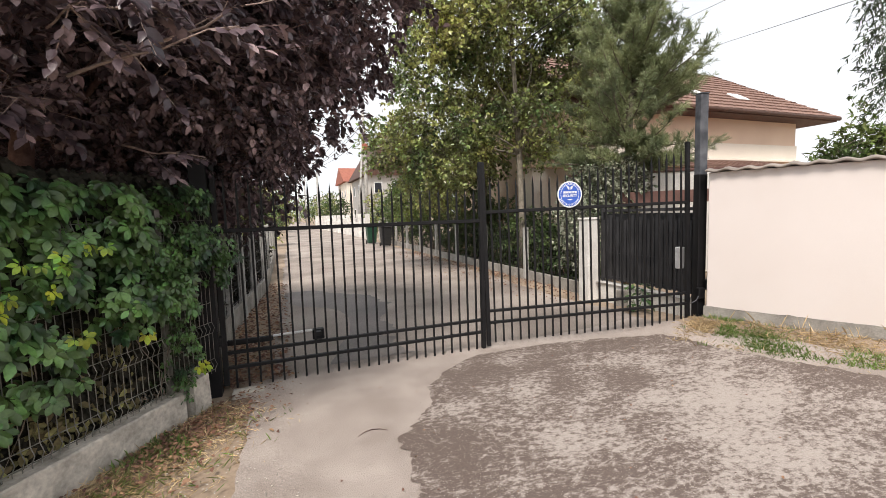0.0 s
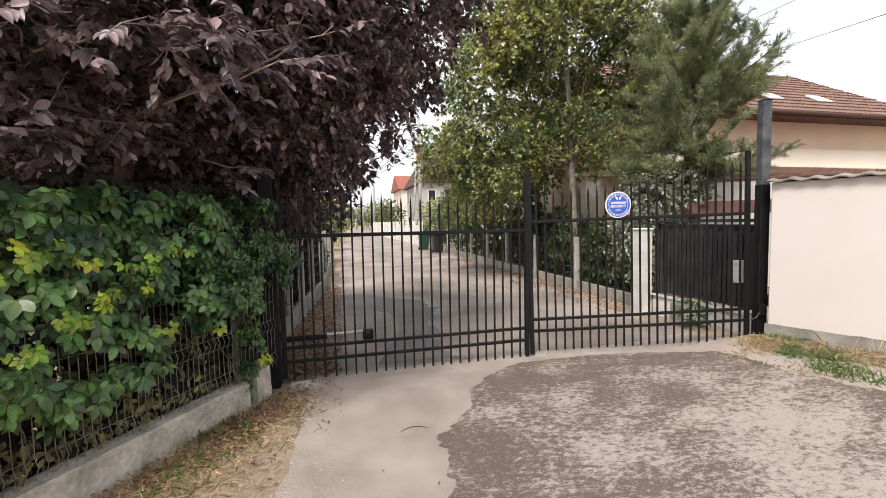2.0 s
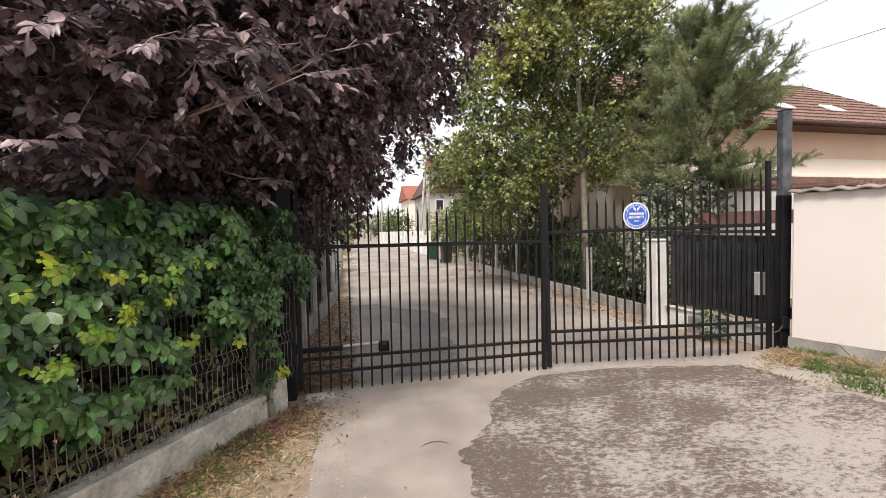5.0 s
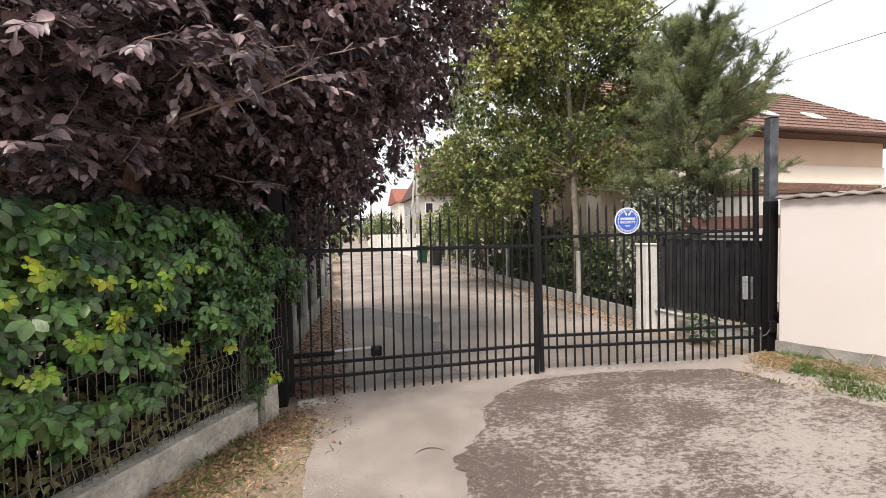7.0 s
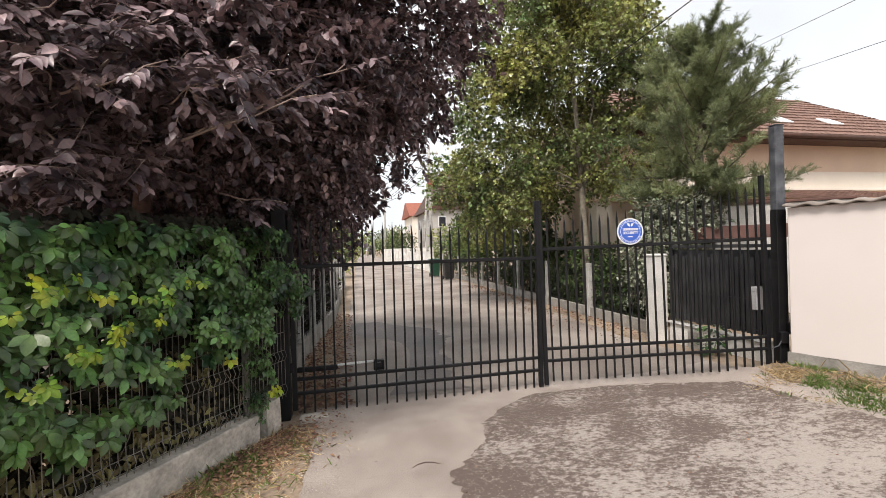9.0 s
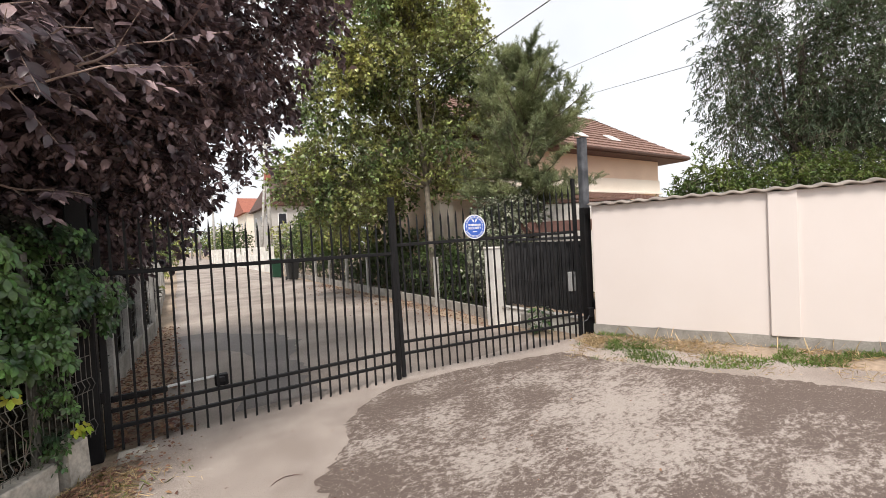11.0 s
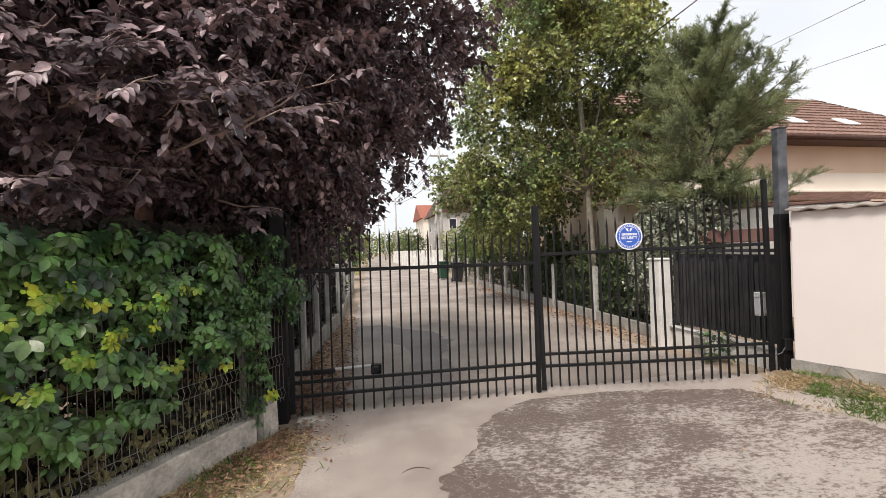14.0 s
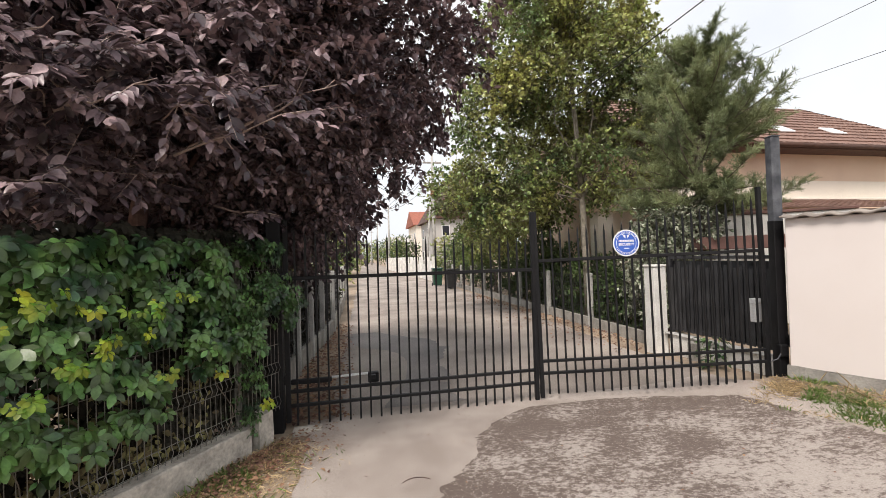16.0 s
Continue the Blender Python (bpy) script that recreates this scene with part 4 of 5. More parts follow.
concrete_fence("fence", "pale concrete posts with dark wire mesh on grey plinth", lambda y: 5.36 + 0.022 * (y - 8), [6.4, 8.6, 10.8, 13.0, 15.1, 17.2, 19.4, 21.6, 23.8, 26.0], 1.2, 0.2, DARKGATE, 0.1)
concrete_fence("fence", "weathered concrete fence posts with dull mesh under the plum tree", lambda y: -0.72 + 0.10 * (y - 6.6) if y < 10 else -0.38 + 0.012 * (y - 10), [5.3, 6.5, 7.5, 8.6, 10.0, 12.0, 14.0, 16.0, 18.0, 20.0], 1.42, 0.3, DARKGATE, 0.2)

pil = thing("pillar", "white rendered fence pillar beside the driveway gate", "pillar", (5.02, 6.0, 0))
part("shaft", boxed((-0.11, -0.12, -0.05), (0.12, 0.13, 1.40), None, 0.01), WHITE, pil)
part("cap", boxed((-0.125, -0.135, 1.40), (0.135, 0.145, 1.44), None, 0.012), WHITE, pil)

# low wall along the side of the lane, with the driveway gate behind it
base_wall = thing("low_wall", "low dirty white rendered wall under the driveway gate", "wall", (5.14, 5.0, 0))
part("wall", rough_block((-0.86, -0.06, -0.05), (0.78, 0.06, 0.325), along((0, 0, 0), (0, 1)), 24, 4.0, 0.006), WHITE, base_wall)
part("coping", boxed((-0.085, -0.86, 0.325), (0.08, 0.86, 0.345), None, 0.006), POST, base_wall)
part("block", boxed((-0.17, 0.14, -0.02), (-0.064, 0.30, 0.30), None, 0.012), PLINTH, base_wall, "grey cement block")

D0, D1 = Vector((5.19, 5.86, 0)), Vector((5.23, 4.10, 0))
drive_gate = thing("driveway_gate", "black metal driveway gate with upright slats, closed", "gate")
DM = along(D0, D1 - D0)
dl = (D1 - D0).length
for z in (0.40, 0.80, 1.53):
    part("rail", boxed((0, -0.025, z), (dl, 0.025, z + 0.045), DM, 0.004), DARKGATE, drive_gate)
for x in (0.0, dl - 0.05):
    part("stile", boxed((x, -0.028, 0.335), (x + 0.05, 0.028, 1.60), DM, 0.004), DARKGATE, drive_gate)
part("panel", boxed((0.02, 0.028, 0.42), (dl - 0.02, 0.034, 1.50), DM), DARKGATE, drive_gate)
for k in range(22):
    x = 0.06 + (dl - 0.16) * k / 21
    part("slat", boxed((x, -0.037, 0.39), (x + 0.055, -0.029, 1.40 + 0.04 * ((k * 7) % 3)), DM), DARKGATE, drive_gate)

CM = along((6.1, 7.2, 0), (1.5, -2.2))
carport = thing("carport", "lean-to carport with reddish brown fascia behind the driveway gate", "carport")
part("fascia", boxed((0, -0.06, 1.66), (3.4, 0.0, 1.89), CM, 0.01), FASCIA, carport)
part("roof", boxed((0, 0.0, 1.84), (3.4, 1.0, 1.88), CM, 0.01), FASCIA, carport)
for x in (0.05, 3.2):
    part("post", boxed((x, 0.02, 0), (x + 0.09, 0.11, 1.84), CM, 0.01), FASCIA, carport)
garage = thing("garage", "white rendered garage wall in the yard", "garage")
part("wall", boxed((0, 0, 0), (4.2, 0.2, 2.42), along((7.0, 9.2, 0), (1.5, -1.2)), 0.01), WHITE, garage)
part("coping", boxed((-0.03, -0.04, 2.42), (4.23, 0.24, 2.48), along((7.0, 9.2, 0), (1.5, -1.2)), 0.01), FASCIA, garage)

mail = thing("meter_box", "small light grey box fixed behind the pickets", "box", (4.86, 4.06, 0.78))
part("body", boxed((-0.055, -0.04, 0), (0.055, 0.04, 0.27), None, 0.008), GREYBOX, mail)
part("lid", boxed((-0.06, -0.047, 0.22), (0.06, 0.04, 0.28), None, 0.006), GREYBOX, mail)


# ---- houses ----
def tiled_slope(name, p00, p10, p11, p01, rows, mat, parent, thick=0.05):
    """A roof slope of overlapping tile courses between the eave p00-p10 and the ridge p01-p11."""
    p00, p10, p11, p01 = (Vector(p) for p in (p00, p10, p11, p01))
    nrm = (p10 - p00).cross(p01 - p00).normalized()
    for i in range(rows):
        a, b = i / rows, (i + 1) / rows
        e0, e1 = p00.lerp(p01, a), p10.lerp(p11, a)
        f0, f1 = p00.lerp(p01, min(1, b + 0.15 / rows)), p10.lerp(p11, min(1, b + 0.15 / rows))
        n = max(2, int((e1 - e0).length / 0.08))
        verts, faces = [], []
        for k in range(n + 1):
            u = k / n
            wv = 0.018 * abs(math.sin(math.pi * u * (e1 - e0).length / 0.24))
            verts += [e0.lerp(e1, u) + nrm * (thick + wv), f0.lerp(f1, u) + nrm * (0.012 + wv), e0.lerp(e1, u) + nrm * (thick - 0.03)]
        for k in range(n):
            q = 3 * k
            faces += [(q, q + 3, q + 4, q + 1), (q + 2, q + 5, q + 3, q)]
        part("tile_course", mesh_of("tile_course", verts, faces), mat, parent)


house = thing("house", "peach rendered house with brown tiled hip roof behind the wall", "house")
part("wall", boxed((7.6, 11.0, 0), (19.4, 18.0, 4.62), None, 0.02), HOUSE, house)
part("band", boxed((7.58, 10.96, 3.20), (19.42, 11.0, 3.74), None, 0.004), CREAM, house, "cream painted band")
part("ground_floor", boxed((7.58, 10.97, 0), (10.4, 11.0, 2.77), None, 0.004), CREAM, house, "cream ground floor wall")
part("moulding", boxed((7.5, 10.86, 3.11), (19.46, 10.96, 3.20), None, 0.01), CREAM, house)
part("soffit", boxed((7.0, 10.3, 4.60), (20.7, 18.7, 4.70), None, 0.01), WOODBR, house)
part("gutter", mesh_of("gutter", *tube([(7.0, 10.25, 4.70), (20.75, 10.25, 4.70)], 0.07, 8), True), WOODBR, house)
roof = thing("roof", "", "")
roof.parent = house
for key in ("label", "category"):
    if key in roof:
        del roof[key]
tiled_slope("front", (7.0, 10.25, 4.72), (20.8, 10.25, 4.72), (18.9, 14.4, 7.38), (9.5, 14.4, 7.38), 13, ROOF, roof)
tiled_slope("side", (20.8, 10.25, 4.72), (20.8, 18.6, 4.72), (18.9, 14.4, 7.38), (18.9, 14.3, 7.38), 10, ROOF, roof)
tiled_slope("back", (20.8, 18.6, 4.72), (7.0, 18.6, 4.72), (9.5, 14.4, 7.38), (18.9, 14.4, 7.38), 6, ROOF, roof)
tiled_slope("west", (7.0, 18.6, 4.72), (7.0, 10.25, 4.72), (9.5, 14.35, 7.38), (9.5, 14.4, 7.38), 8, ROOF, roof)
for x in (14.1, 16.3):
    part("skylight", boxed((0, 0, 0.03), (0.6, 0.6, 0.09), pose(x, 11.2, 5.34, 32.6, 0, 0), 0.02), PLAIN_WHITE, house, "white framed roof window")
porch = thing("porch_roof", "", "")
porch.parent = house
for key in ("label", "category"):
    if key in porch:
        del porch[key]
tiled_slope("porch", (7.8, 8.6, 2.60), (16.5, 8.6, 2.60), (16.5, 10.95, 3.10), (7.8, 10.95, 3.10), 8, ROOF, porch)
part("porch_beam", boxed((7.8, 8.62, 2.38), (16.5, 8.78, 2.59), None, 0.01), WOODBR, house)
for x in (8.0, 12.0, 16.2):
    part("porch_post", boxed((x, 8.65, 0), (x + 0.16, 8.8, 2.4), None, 0.01), WOODBR, house)
# balcony at the near end of the house
part("balcony_slab", boxed((6.9, 10.7, 2.78), (9.4, 11.6, 2.98), None, 0.01), HOUSE, house)
part("balcony_column", boxed((7.0, 10.8, 0), (7.5, 11.2, 2.78), None, 0.01), CREAM, house)
for k in range(5):
    part("balcony_slat", boxed((6.9, 10.7, 3.1 + 0.16 * k), (9.4, 10.74, 3.2 + 0.16 * k), None, 0.004), WOODBR, house)
for x in (6.9, 8.1, 9.3):
    part("balcony_post", boxed((x, 10.75, 2.98), (x + 0.08, 10.83, 3.95), None, 0.004), WOODBR, house)

house.scale.z = 1.02

GREYWALL = material("grey_house_render", (0.50, 0.48, 0.46), (0.42, 0.40, 0.38), rough=0.9, scale=1)
GLASSY = material("dark_window_glass", (0.03, 0.035, 0.045), (0.02, 0.022, 0.03), rough=0.12, scale=2, bump=0.0)


def far_house(label, x0, y0, x1, y1, eave, ridge, wall_mat, roof_mat, along_y):
    h = thing("house", label, "house")
    part("wall", boxed((x0, y0, 0), (x1, y1, eave), None, 0.02), wall_mat, h)
    xm, ym, o = (x0 + x1) / 2, (y0 + y1) / 2, 0.5
    bm = bmesh.new()
    if along_y:
        pts = [(x0 - o, y0 - o, eave - 0.2), (x1 + o, y0 - o, eave - 0.2), (xm, y0 - o, ridge), (x0 - o, y1 + o, eave - 0.2), (x1 + o, y1 + o, eave - 0.2), (xm, y1 + o, ridge)]
    else:
        pts = [(x0 - o, y1 + o, eave - 0.2), (x0 - o, y0 - o, eave - 0.2), (x0 - o, ym, ridge), (x1 + o, y1 + o, eave - 0.2), (x1 + o, y0 - o, eave - 0.2), (x1 + o, ym, ridge)]
    v = [bm.verts.new(p) for p in pts]
    for f in ((0, 2, 5, 3), (2, 1, 4, 5), (0, 3, 4, 1), (0, 1, 2), (3, 5, 4)):
        bm.faces.new([v[i] for i in f])
    bmesh.ops.recalc_face_normals(bm, faces=bm.faces)
    part("roof", bm, roof_mat, h)
    for k in range(3):
        for z in (1.2, eave * 0.55 + 0.6):
            x = x0 + (x1 - x0) * (k + 0.35) / 3
            win = part("window", boxed((x, y0 - 0.04, z), (x + 0.9, y0 + 0.02, z + 1.2), None, 0.01), PLAIN_WHITE, h)
            part("pane", boxed((x + 0.08, y0 - 0.05, z + 0.08), (x + 0.82, y0 - 0.042, z + 1.12)), GLASSY, win)
            yy = y0 + (y1 - y0) * (k + 0.35) / 3
            win = part("window", boxed((x0 - 0.04, yy, z), (x0 + 0.02, yy + 0.9, z + 1.2), None, 0.01), PLAIN_WHITE, h)
            part("pane", boxed((x0 - 0.05, yy + 0.08, z + 0.08), (x0 - 0.042, yy + 0.82, z + 1.12)), GLASSY, win)
    return h


far_house("grey rendered house with steep dark gable roof beside the lane", 8.9, 45, 14.5, 55, 6.0, 11.2, GREYWALL, WOODBR, True)
far_house("distant cream house with a red tiled roof", 10.4, 70, 19, 80, 7.3, 9.8, CREAM, REDROOF, False)
far_house("distant white house with a grey roof among trees", 8.6, 105, 18, 115, 4.6, 7.0, WHITE, GREYWALL, False)


# ---- utility pole, cables, bins, far fence ----
upole = thing("utility_pole", "grey concrete utility pole with crossarm and cables", "utility pole", (7.75, 40, 0))
part("shaft", mesh_of("shaft", *tube([(0, 0, -0.1), (0, 0, 11.6)], [0.22, 0.12], 8), True), POST, upole)
part("crossarm", boxed((-0.9, -0.06, 10.7), (0.9, 0.06, 10.85), None, 0.01), PLINTH, upole)
part("crossarm", boxed((-0.6, -0.06, 9.5), (0.6, 0.06, 9.62), None, 0.01), PLINTH, upole)
part("brace", mesh_of("brace", *tube([(-0.9, 0, -0.1), (-0.15, 0, 8.6)], [0.14, 0.08], 8), True), POST, upole)
part("transformer", boxed((-0.25, -0.45, 7.6), (0.25, -0.12, 8.2), None, 0.03), REDROOF, upole, "rust-orange box")
part("lamp_arm", mesh_of("lamp_arm", *tube([(0, 0, 8.5), (-0.8, -0.4, 9.2), (-1.5, -0.8, 9.3)], 0.04, 6), True), PLINTH, upole)
for x in (-0.8, -0.4, 0.4, 0.8):
    part("insulator", mesh_of("insulator", *tube([(x, 0, 10.85), (x, 0, 11.05)], [0.05, 0.03], 6)), WHITE, upole)
for x, y, h in ((5.2, 62, 9.5), (4.8, 85, 9.0), (4.6, 110, 9.0)):
    p = thing("utility_pole", "distant concrete utility pole along the lane", "utility pole", (x, y, 0), "poles along the lane")
    part("shaft", mesh_of("shaft", *tube([(0, 0, -0.1), (0, 0, h)], [0.18, 0.11], 6), True), POST, p)
    part("crossarm", boxed((-0.6, -0.05, h - 0.6), (0.6, 0.05, h - 0.48), None, 0.01), PLINTH, p)


def cable(a, b, sag, r, label="thin black overhead cable"):
    a, b = Vector(a), Vector(b)
    pts = [a.lerp(b, k / 24) - Vector((0, 0, sag * 4 * (k / 24) * (1 - k / 24))) for k in range(25)]
    ob = part("cable", mesh_of("cable", *tube(pts, r, 5), True), CABLE)
    return tagged(ob, label, "cable", "overhead cables")


cable((11.4, 5.0, 6.94), (20.38, 17.88, 11.33), 0.0, 0.009)
cable((11.4, 4.5, 5.66), (22.2, 17.47, 10.08), 0.0, 0.009)
cable((5.89, 3.05, 5.84), (4.15, 7.2, 4.52), 0.02, 0.009, "black cable slung through the tree")
for dz, dx in ((10.95, -0.8), (10.95, 0.4), (9.55, -0.5), (9.3, 0.3)):
    cable((7.75 + dx, 40, dz), (5.2 + dx * 0.5, 62, 9.0 + (dz - 10.95) * 0.3), 0.5, 0.02)


def bin_of(at, col, label):
    b = thing("wheeled_bin", label, "bin", at)
    bm = boxed((-0.27, -0.3, 0.06), (0.27, 0.3, 0.95), None, 0.03)
    for v in bm.verts:
        if v.co.z < 0.5:
            v.co.x *= 0.82
            v.co.y *= 0.82
    part("body", bm, col, b)
    part("lid", boxed((-0.3, -0.34, 0.95), (0.3, 0.32, 1.03), None, 0.025), col, b)
    for x in (-0.24, 0.24):
        w = bmesh.new()
        bmesh.ops.create_cone(w, cap_ends=True, segments=14, radius1=0.1, radius2=0.1, depth=0.05, matrix=pose(x, 0.26, 0.1, 0, 90, 0))
        part("wheel", w, CABLE, b)
    return b


bin_of((4.75, 23.6, 0), GREENBIN, "green plastic wheeled bin beside the fence")
bin_of((5.0, 21.2, 0), CABLE, "black plastic wheeled bin beside the fence")

wf = thing("white_fence", "long low white rendered garden wall with pillars by the lane", "fence")
for k in range(14):
    y = 29 + k * 2.6
    x = 5.6 - 0.02 * (y - 29)
    part("pillar", boxed((x - 0.15, y - 0.15, -0.05), (x + 0.15, y + 0.15, 1.7), None, 0.01), WHITE, wf)
    part("panel", boxed((x - 0.06, y + 0.15, -0.05), (x + 0.06, y + 2.45, 1.1 + 0.3 * (k % 3 == 0)), None, 0.01), WHITE, wf)

# ---- trees and shrubs beyond the gate ----
leafy_tree("broadleaf_tree", "tall broadleaf tree with yellowing green leaves beside the lane", "tree", (5.85, 9.5, 0),
           [(5.85, 9.5, -0.05), (5.84, 9.5, 1.5), (5.78, 9.5, 3.0), (5.7, 9.5, 4.5), (5.6, 9.5, 6.0), (5.55, 9.4, 7.6)], 0.105, PALEBARK,
           [((5.7, 9.6, 6.2), (1.9, 1.7, 2.4)), ((4.2, 10.6, 4.2), (1.6, 1.5, 1.6)), ((4.0, 11.0, 2.9), (1.3, 1.5, 1.0)), ((5.6, 9.4, 8.4), (1.7, 1.6, 1.6)), ((6.6, 9.4, 4.3), (1.2, 1.2, 1.5)), ((4.6, 9.8, 7.2), (1.3, 1.3, 1.8)), ((3.3, 11.0, 3.3), (1.2, 1.2, 1.0)), ((7.1, 9.6, 6.4), (1.1, 1.1, 1.9)), ((3.7, 10.2, 5.2), (1.0, 1.0, 1.3))],
           POPLAR, 6600, 11, 0.42, 0.090, [(4.2, 10.6, 4.6), (3.6, 11.0, 3.2), (6.8, 9.2, 4.4), (4.8, 9.6, 6.4), (6.4, 9.4, 6.6), (5.3, 9.2, 8.2), (4.7, 9.0, 3.4)], (5.79, 9.5, 3.0), 0.03, gaps=0.38, width=0.36, sag=0.2, jitter=0.75)
leafy_tree("broadleaf_tree", "slender young tree behind the lane fence", "tree", (6.4, 12.6, 0),
           [(6.4, 12.6, -0.05), (6.4, 12.6, 2.0), (6.3, 12.6, 4.5)], 0.07, BARK,
           [((6.3, 12.6, 4.8), (1.5, 1.4, 2.2)), ((5.6, 13.5, 3.0), (1.4, 1.6, 1.3))], POPLAR, 900, 10, 0.42, 0.12, gaps=0.2, width=0.34, jitter=0.7)
leafy_tree("shrub", "yellow-green shrub leaning over the lane fence", "shrub", (5.4, 16.5, 0), [(5.9, 16.5, -0.05), (5.8, 16.5, 1.0), (5.6, 16.4, 2.0)], 0.05, BARK,
           [((5.4, 16.5, 2.4), (1.0, 1.3, 1.1)), ((6.2, 18.5, 2.6), (1.3, 1.6, 1.5))], THUJA, 700, 10, 0.35, 0.12, gaps=0.1)
for k, (y, h) in enumerate(((8.2, 1.25), (9.9, 1.5), (11.6, 1.9), (13.4, 2.2), (15.8, 2.4), (19.0, 2.7), (22.5, 3.0), (26.0, 3.4))):
    leafy_tree("hedge_shrub", "dark green hedge shrub behind the lane fence", "shrub", (6.05 + 0.03 * y, y, 0), [(6.05 + 0.03 * y, y, -0.05), (6.05 + 0.03 * y, y, 0.5), (6.0 + 0.03 * y, y, h * 0.6)], 0.04, BARK,
               [((5.95 + 0.03 * y, y, h * 0.52), (0.55, 1.25, h * 0.52))], GREENS, 420, 10, 0.28, 0.10, gaps=0.1)

# shrubs whose near-black leaf colour stands in for shade under the plum tree
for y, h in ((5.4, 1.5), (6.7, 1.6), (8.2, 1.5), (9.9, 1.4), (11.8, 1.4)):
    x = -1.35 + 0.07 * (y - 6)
    leafy_tree("hedge_shrub", "hedge shrub behind the weathered posts, leaves coloured dark for shade", "shrub", (x, y, 0), [(x, y, -0.05), (x, y, 0.5), (x, y, h * 0.6)], 0.04, BARK,
               [((x, y, h * 0.5), (0.42, 0.95, h * 0.52))], SHADELEAF, 420, 10, 0.24, 0.10, gaps=0.0)

leafy_tree("laurel_bush", "tall bush with pale edged leaves behind the pillar", "shrub", (6.0, 7.25, 0), [(6.0, 7.25, -0.05), (6.0, 7.25, 0.6), (6.1, 7.2, 1.4)], 0.04, BARK,
           [((5.95, 7.1, 1.35), (0.6, 0.5, 1.1)), ((6.5, 7.0, 2.1), (0.75, 0.5, 0.6))], PALELEAF, 1300, 10, 0.22, 0.075, gaps=0.1, width=0.3)


def pine_tree():
    """A young pine: rising boughs that end in tufts of needles."""
    tree = thing("pine_tree", "young pine with upswept tufted boughs behind the gate", "tree", (6.88, 7.0, 0))
    tv, tf = tube([(0, 0, -0.05), (0.0, 0, 2.0), (0.05, 0, 4.0), (0.1, 0, 5.7)], [0.11, 0.09, 0.06, 0.02], 8)
    part("trunk", mesh_of("trunk", tv, tf, True), BARK, tree)
    centres, ways = [], []
    bv, bf = [], []
    for k in range(156):
        low = k < 40
        u = rng.random()
        a = rng.uniform(0, 2 * math.pi)
        if low:
            z0, ln, rise = rng.uniform(2.3, 2.95 if math.cos(a) < 0 else 2.5), rng.uniform(0.5, 1.9), rng.uniform(-0.05, 0.22)
        else:
            z0, ln, rise = 2.95 + 2.65 * u, (1.1 * (1 - u) + 0.75) * rng.uniform(0.3, 1.05), rng.uniform(0.05, 0.45) + 0.15 * u
            if math.cos(a) > -0.1 and z0 < 3.55:
                z0 += 0.5
        pts = []
        for i in range(6):
            w = i / 5
            pts.append(Vector((0.06 + math.cos(a) * ln * w, math.sin(a) * ln * w * 0.8, z0 + ln * rise * w * w * 1.1 + 0.05 * w)))
        tube(pts, [0.022 * (1 - 0.8 * i / 5) for i in range(6)], 5, bv, bf)
        for _ in range(21):
            w = 0.15 + 0.85 * rng.random() ** 0.8
            i = min(4, int(w * 5))
            p = pts[i].lerp(pts[i + 1], w * 5 - i)
            d = (pts[i + 1] - pts[i]).normalized() * 0.5 + Vector(rng.normal(size=3)) * 0.5 + Vector((0, 0, 0.6))
            d.normalize()
            tube([p, p + d * 0.21], [0.006, 0.003], 3, bv, bf)
            for s in range(6):
                centres.append(p + d * (0.040 * s))
                ways.append(d)
        for s in range(6):
            centres.append(pts[-1] + (pts[-1] - pts[-2]).normalized() * 0.05 * s)
            ways.append((pts[-1] - pts[-2]).normalized())
    part("branchwork", mesh_of("branchwork", bv, bf), BARK, tree)
    c, w = np.array(centres), np.array(ways)
    per = 10
    n = len(c)
    d = unit(w[:, None] * 1.0 + rng.normal(size=(n, per, 3)) * 0.68)
    up = unit(rng.normal(size=(n, per, 3)))
    s = rng.uniform(0.075, 0.13, size=(n, per))
    part("needles", leaf_mesh("needles", np.repeat(c, per, 0), d.reshape(-1, 3), up.reshape(-1, 3), s.reshape(-1), 0.036, 0.0, 0.03), PINE, tree)
    return tree


pine_tree()

# ---- beyond the plaster wall ----
leafy_tree("conifer_hedge", "olive green conifer hedge above the plaster wall", "hedge", (8.9, 3.8, 0), [(8.9, 3.8, -0.05), (8.9, 3.8, 1.0), (8.9, 3.8, 2.0)], 0.08, BARK,
           [((8.85, 3.9, 1.8), (1.3, 0.8, 1.15)), ((10.1, 2.9, 1.8), (1.3, 0.9, 1.2)), ((11.0, 1.6, 1.7), (1.6, 1.4, 1.1))], THUJA, 3800, 11, 0.20, 0.085, width=0.2, sag=0.3, gaps=0.2, scale=2.5)
leafy_tree("willow_tree", "grey-green willow with drooping narrow leaves behind the wall", "tree", (13.2, 3.6, 0), [(13.2, 3.6, -0.05), (13.1, 3.6, 2.0), (13.0, 3.7, 4.2), (13.0, 3.7, 6.0)], 0.2, BARK,
           [((12.9, 3.6, 5.6), (1.4, 1.5, 2.4)), ((12.5, 3.5, 3.2), (1.3, 1.3, 1.3)), ((14.0, 2.4, 5.0), (1.9, 1.8, 2.8)), ((11.7, 4.6, 5.7), (0.8, 0.5, 1.8)), ((11.5, 4.6, 3.9), (0.6, 0.4, 0.6))], WILLOW, 3500, 15, 0.6, 0.12,
           [(11.6, 4.5, 5.6), (11.7, 4.5, 4.3), (12.0, 4.3, 6.8), (14.2, 2.8, 5.6), (12.6, 3.4, 3.8)], (13.1, 3.6, 2.6), 0.05, width=0.10, sag=0.6, gaps=0.26)

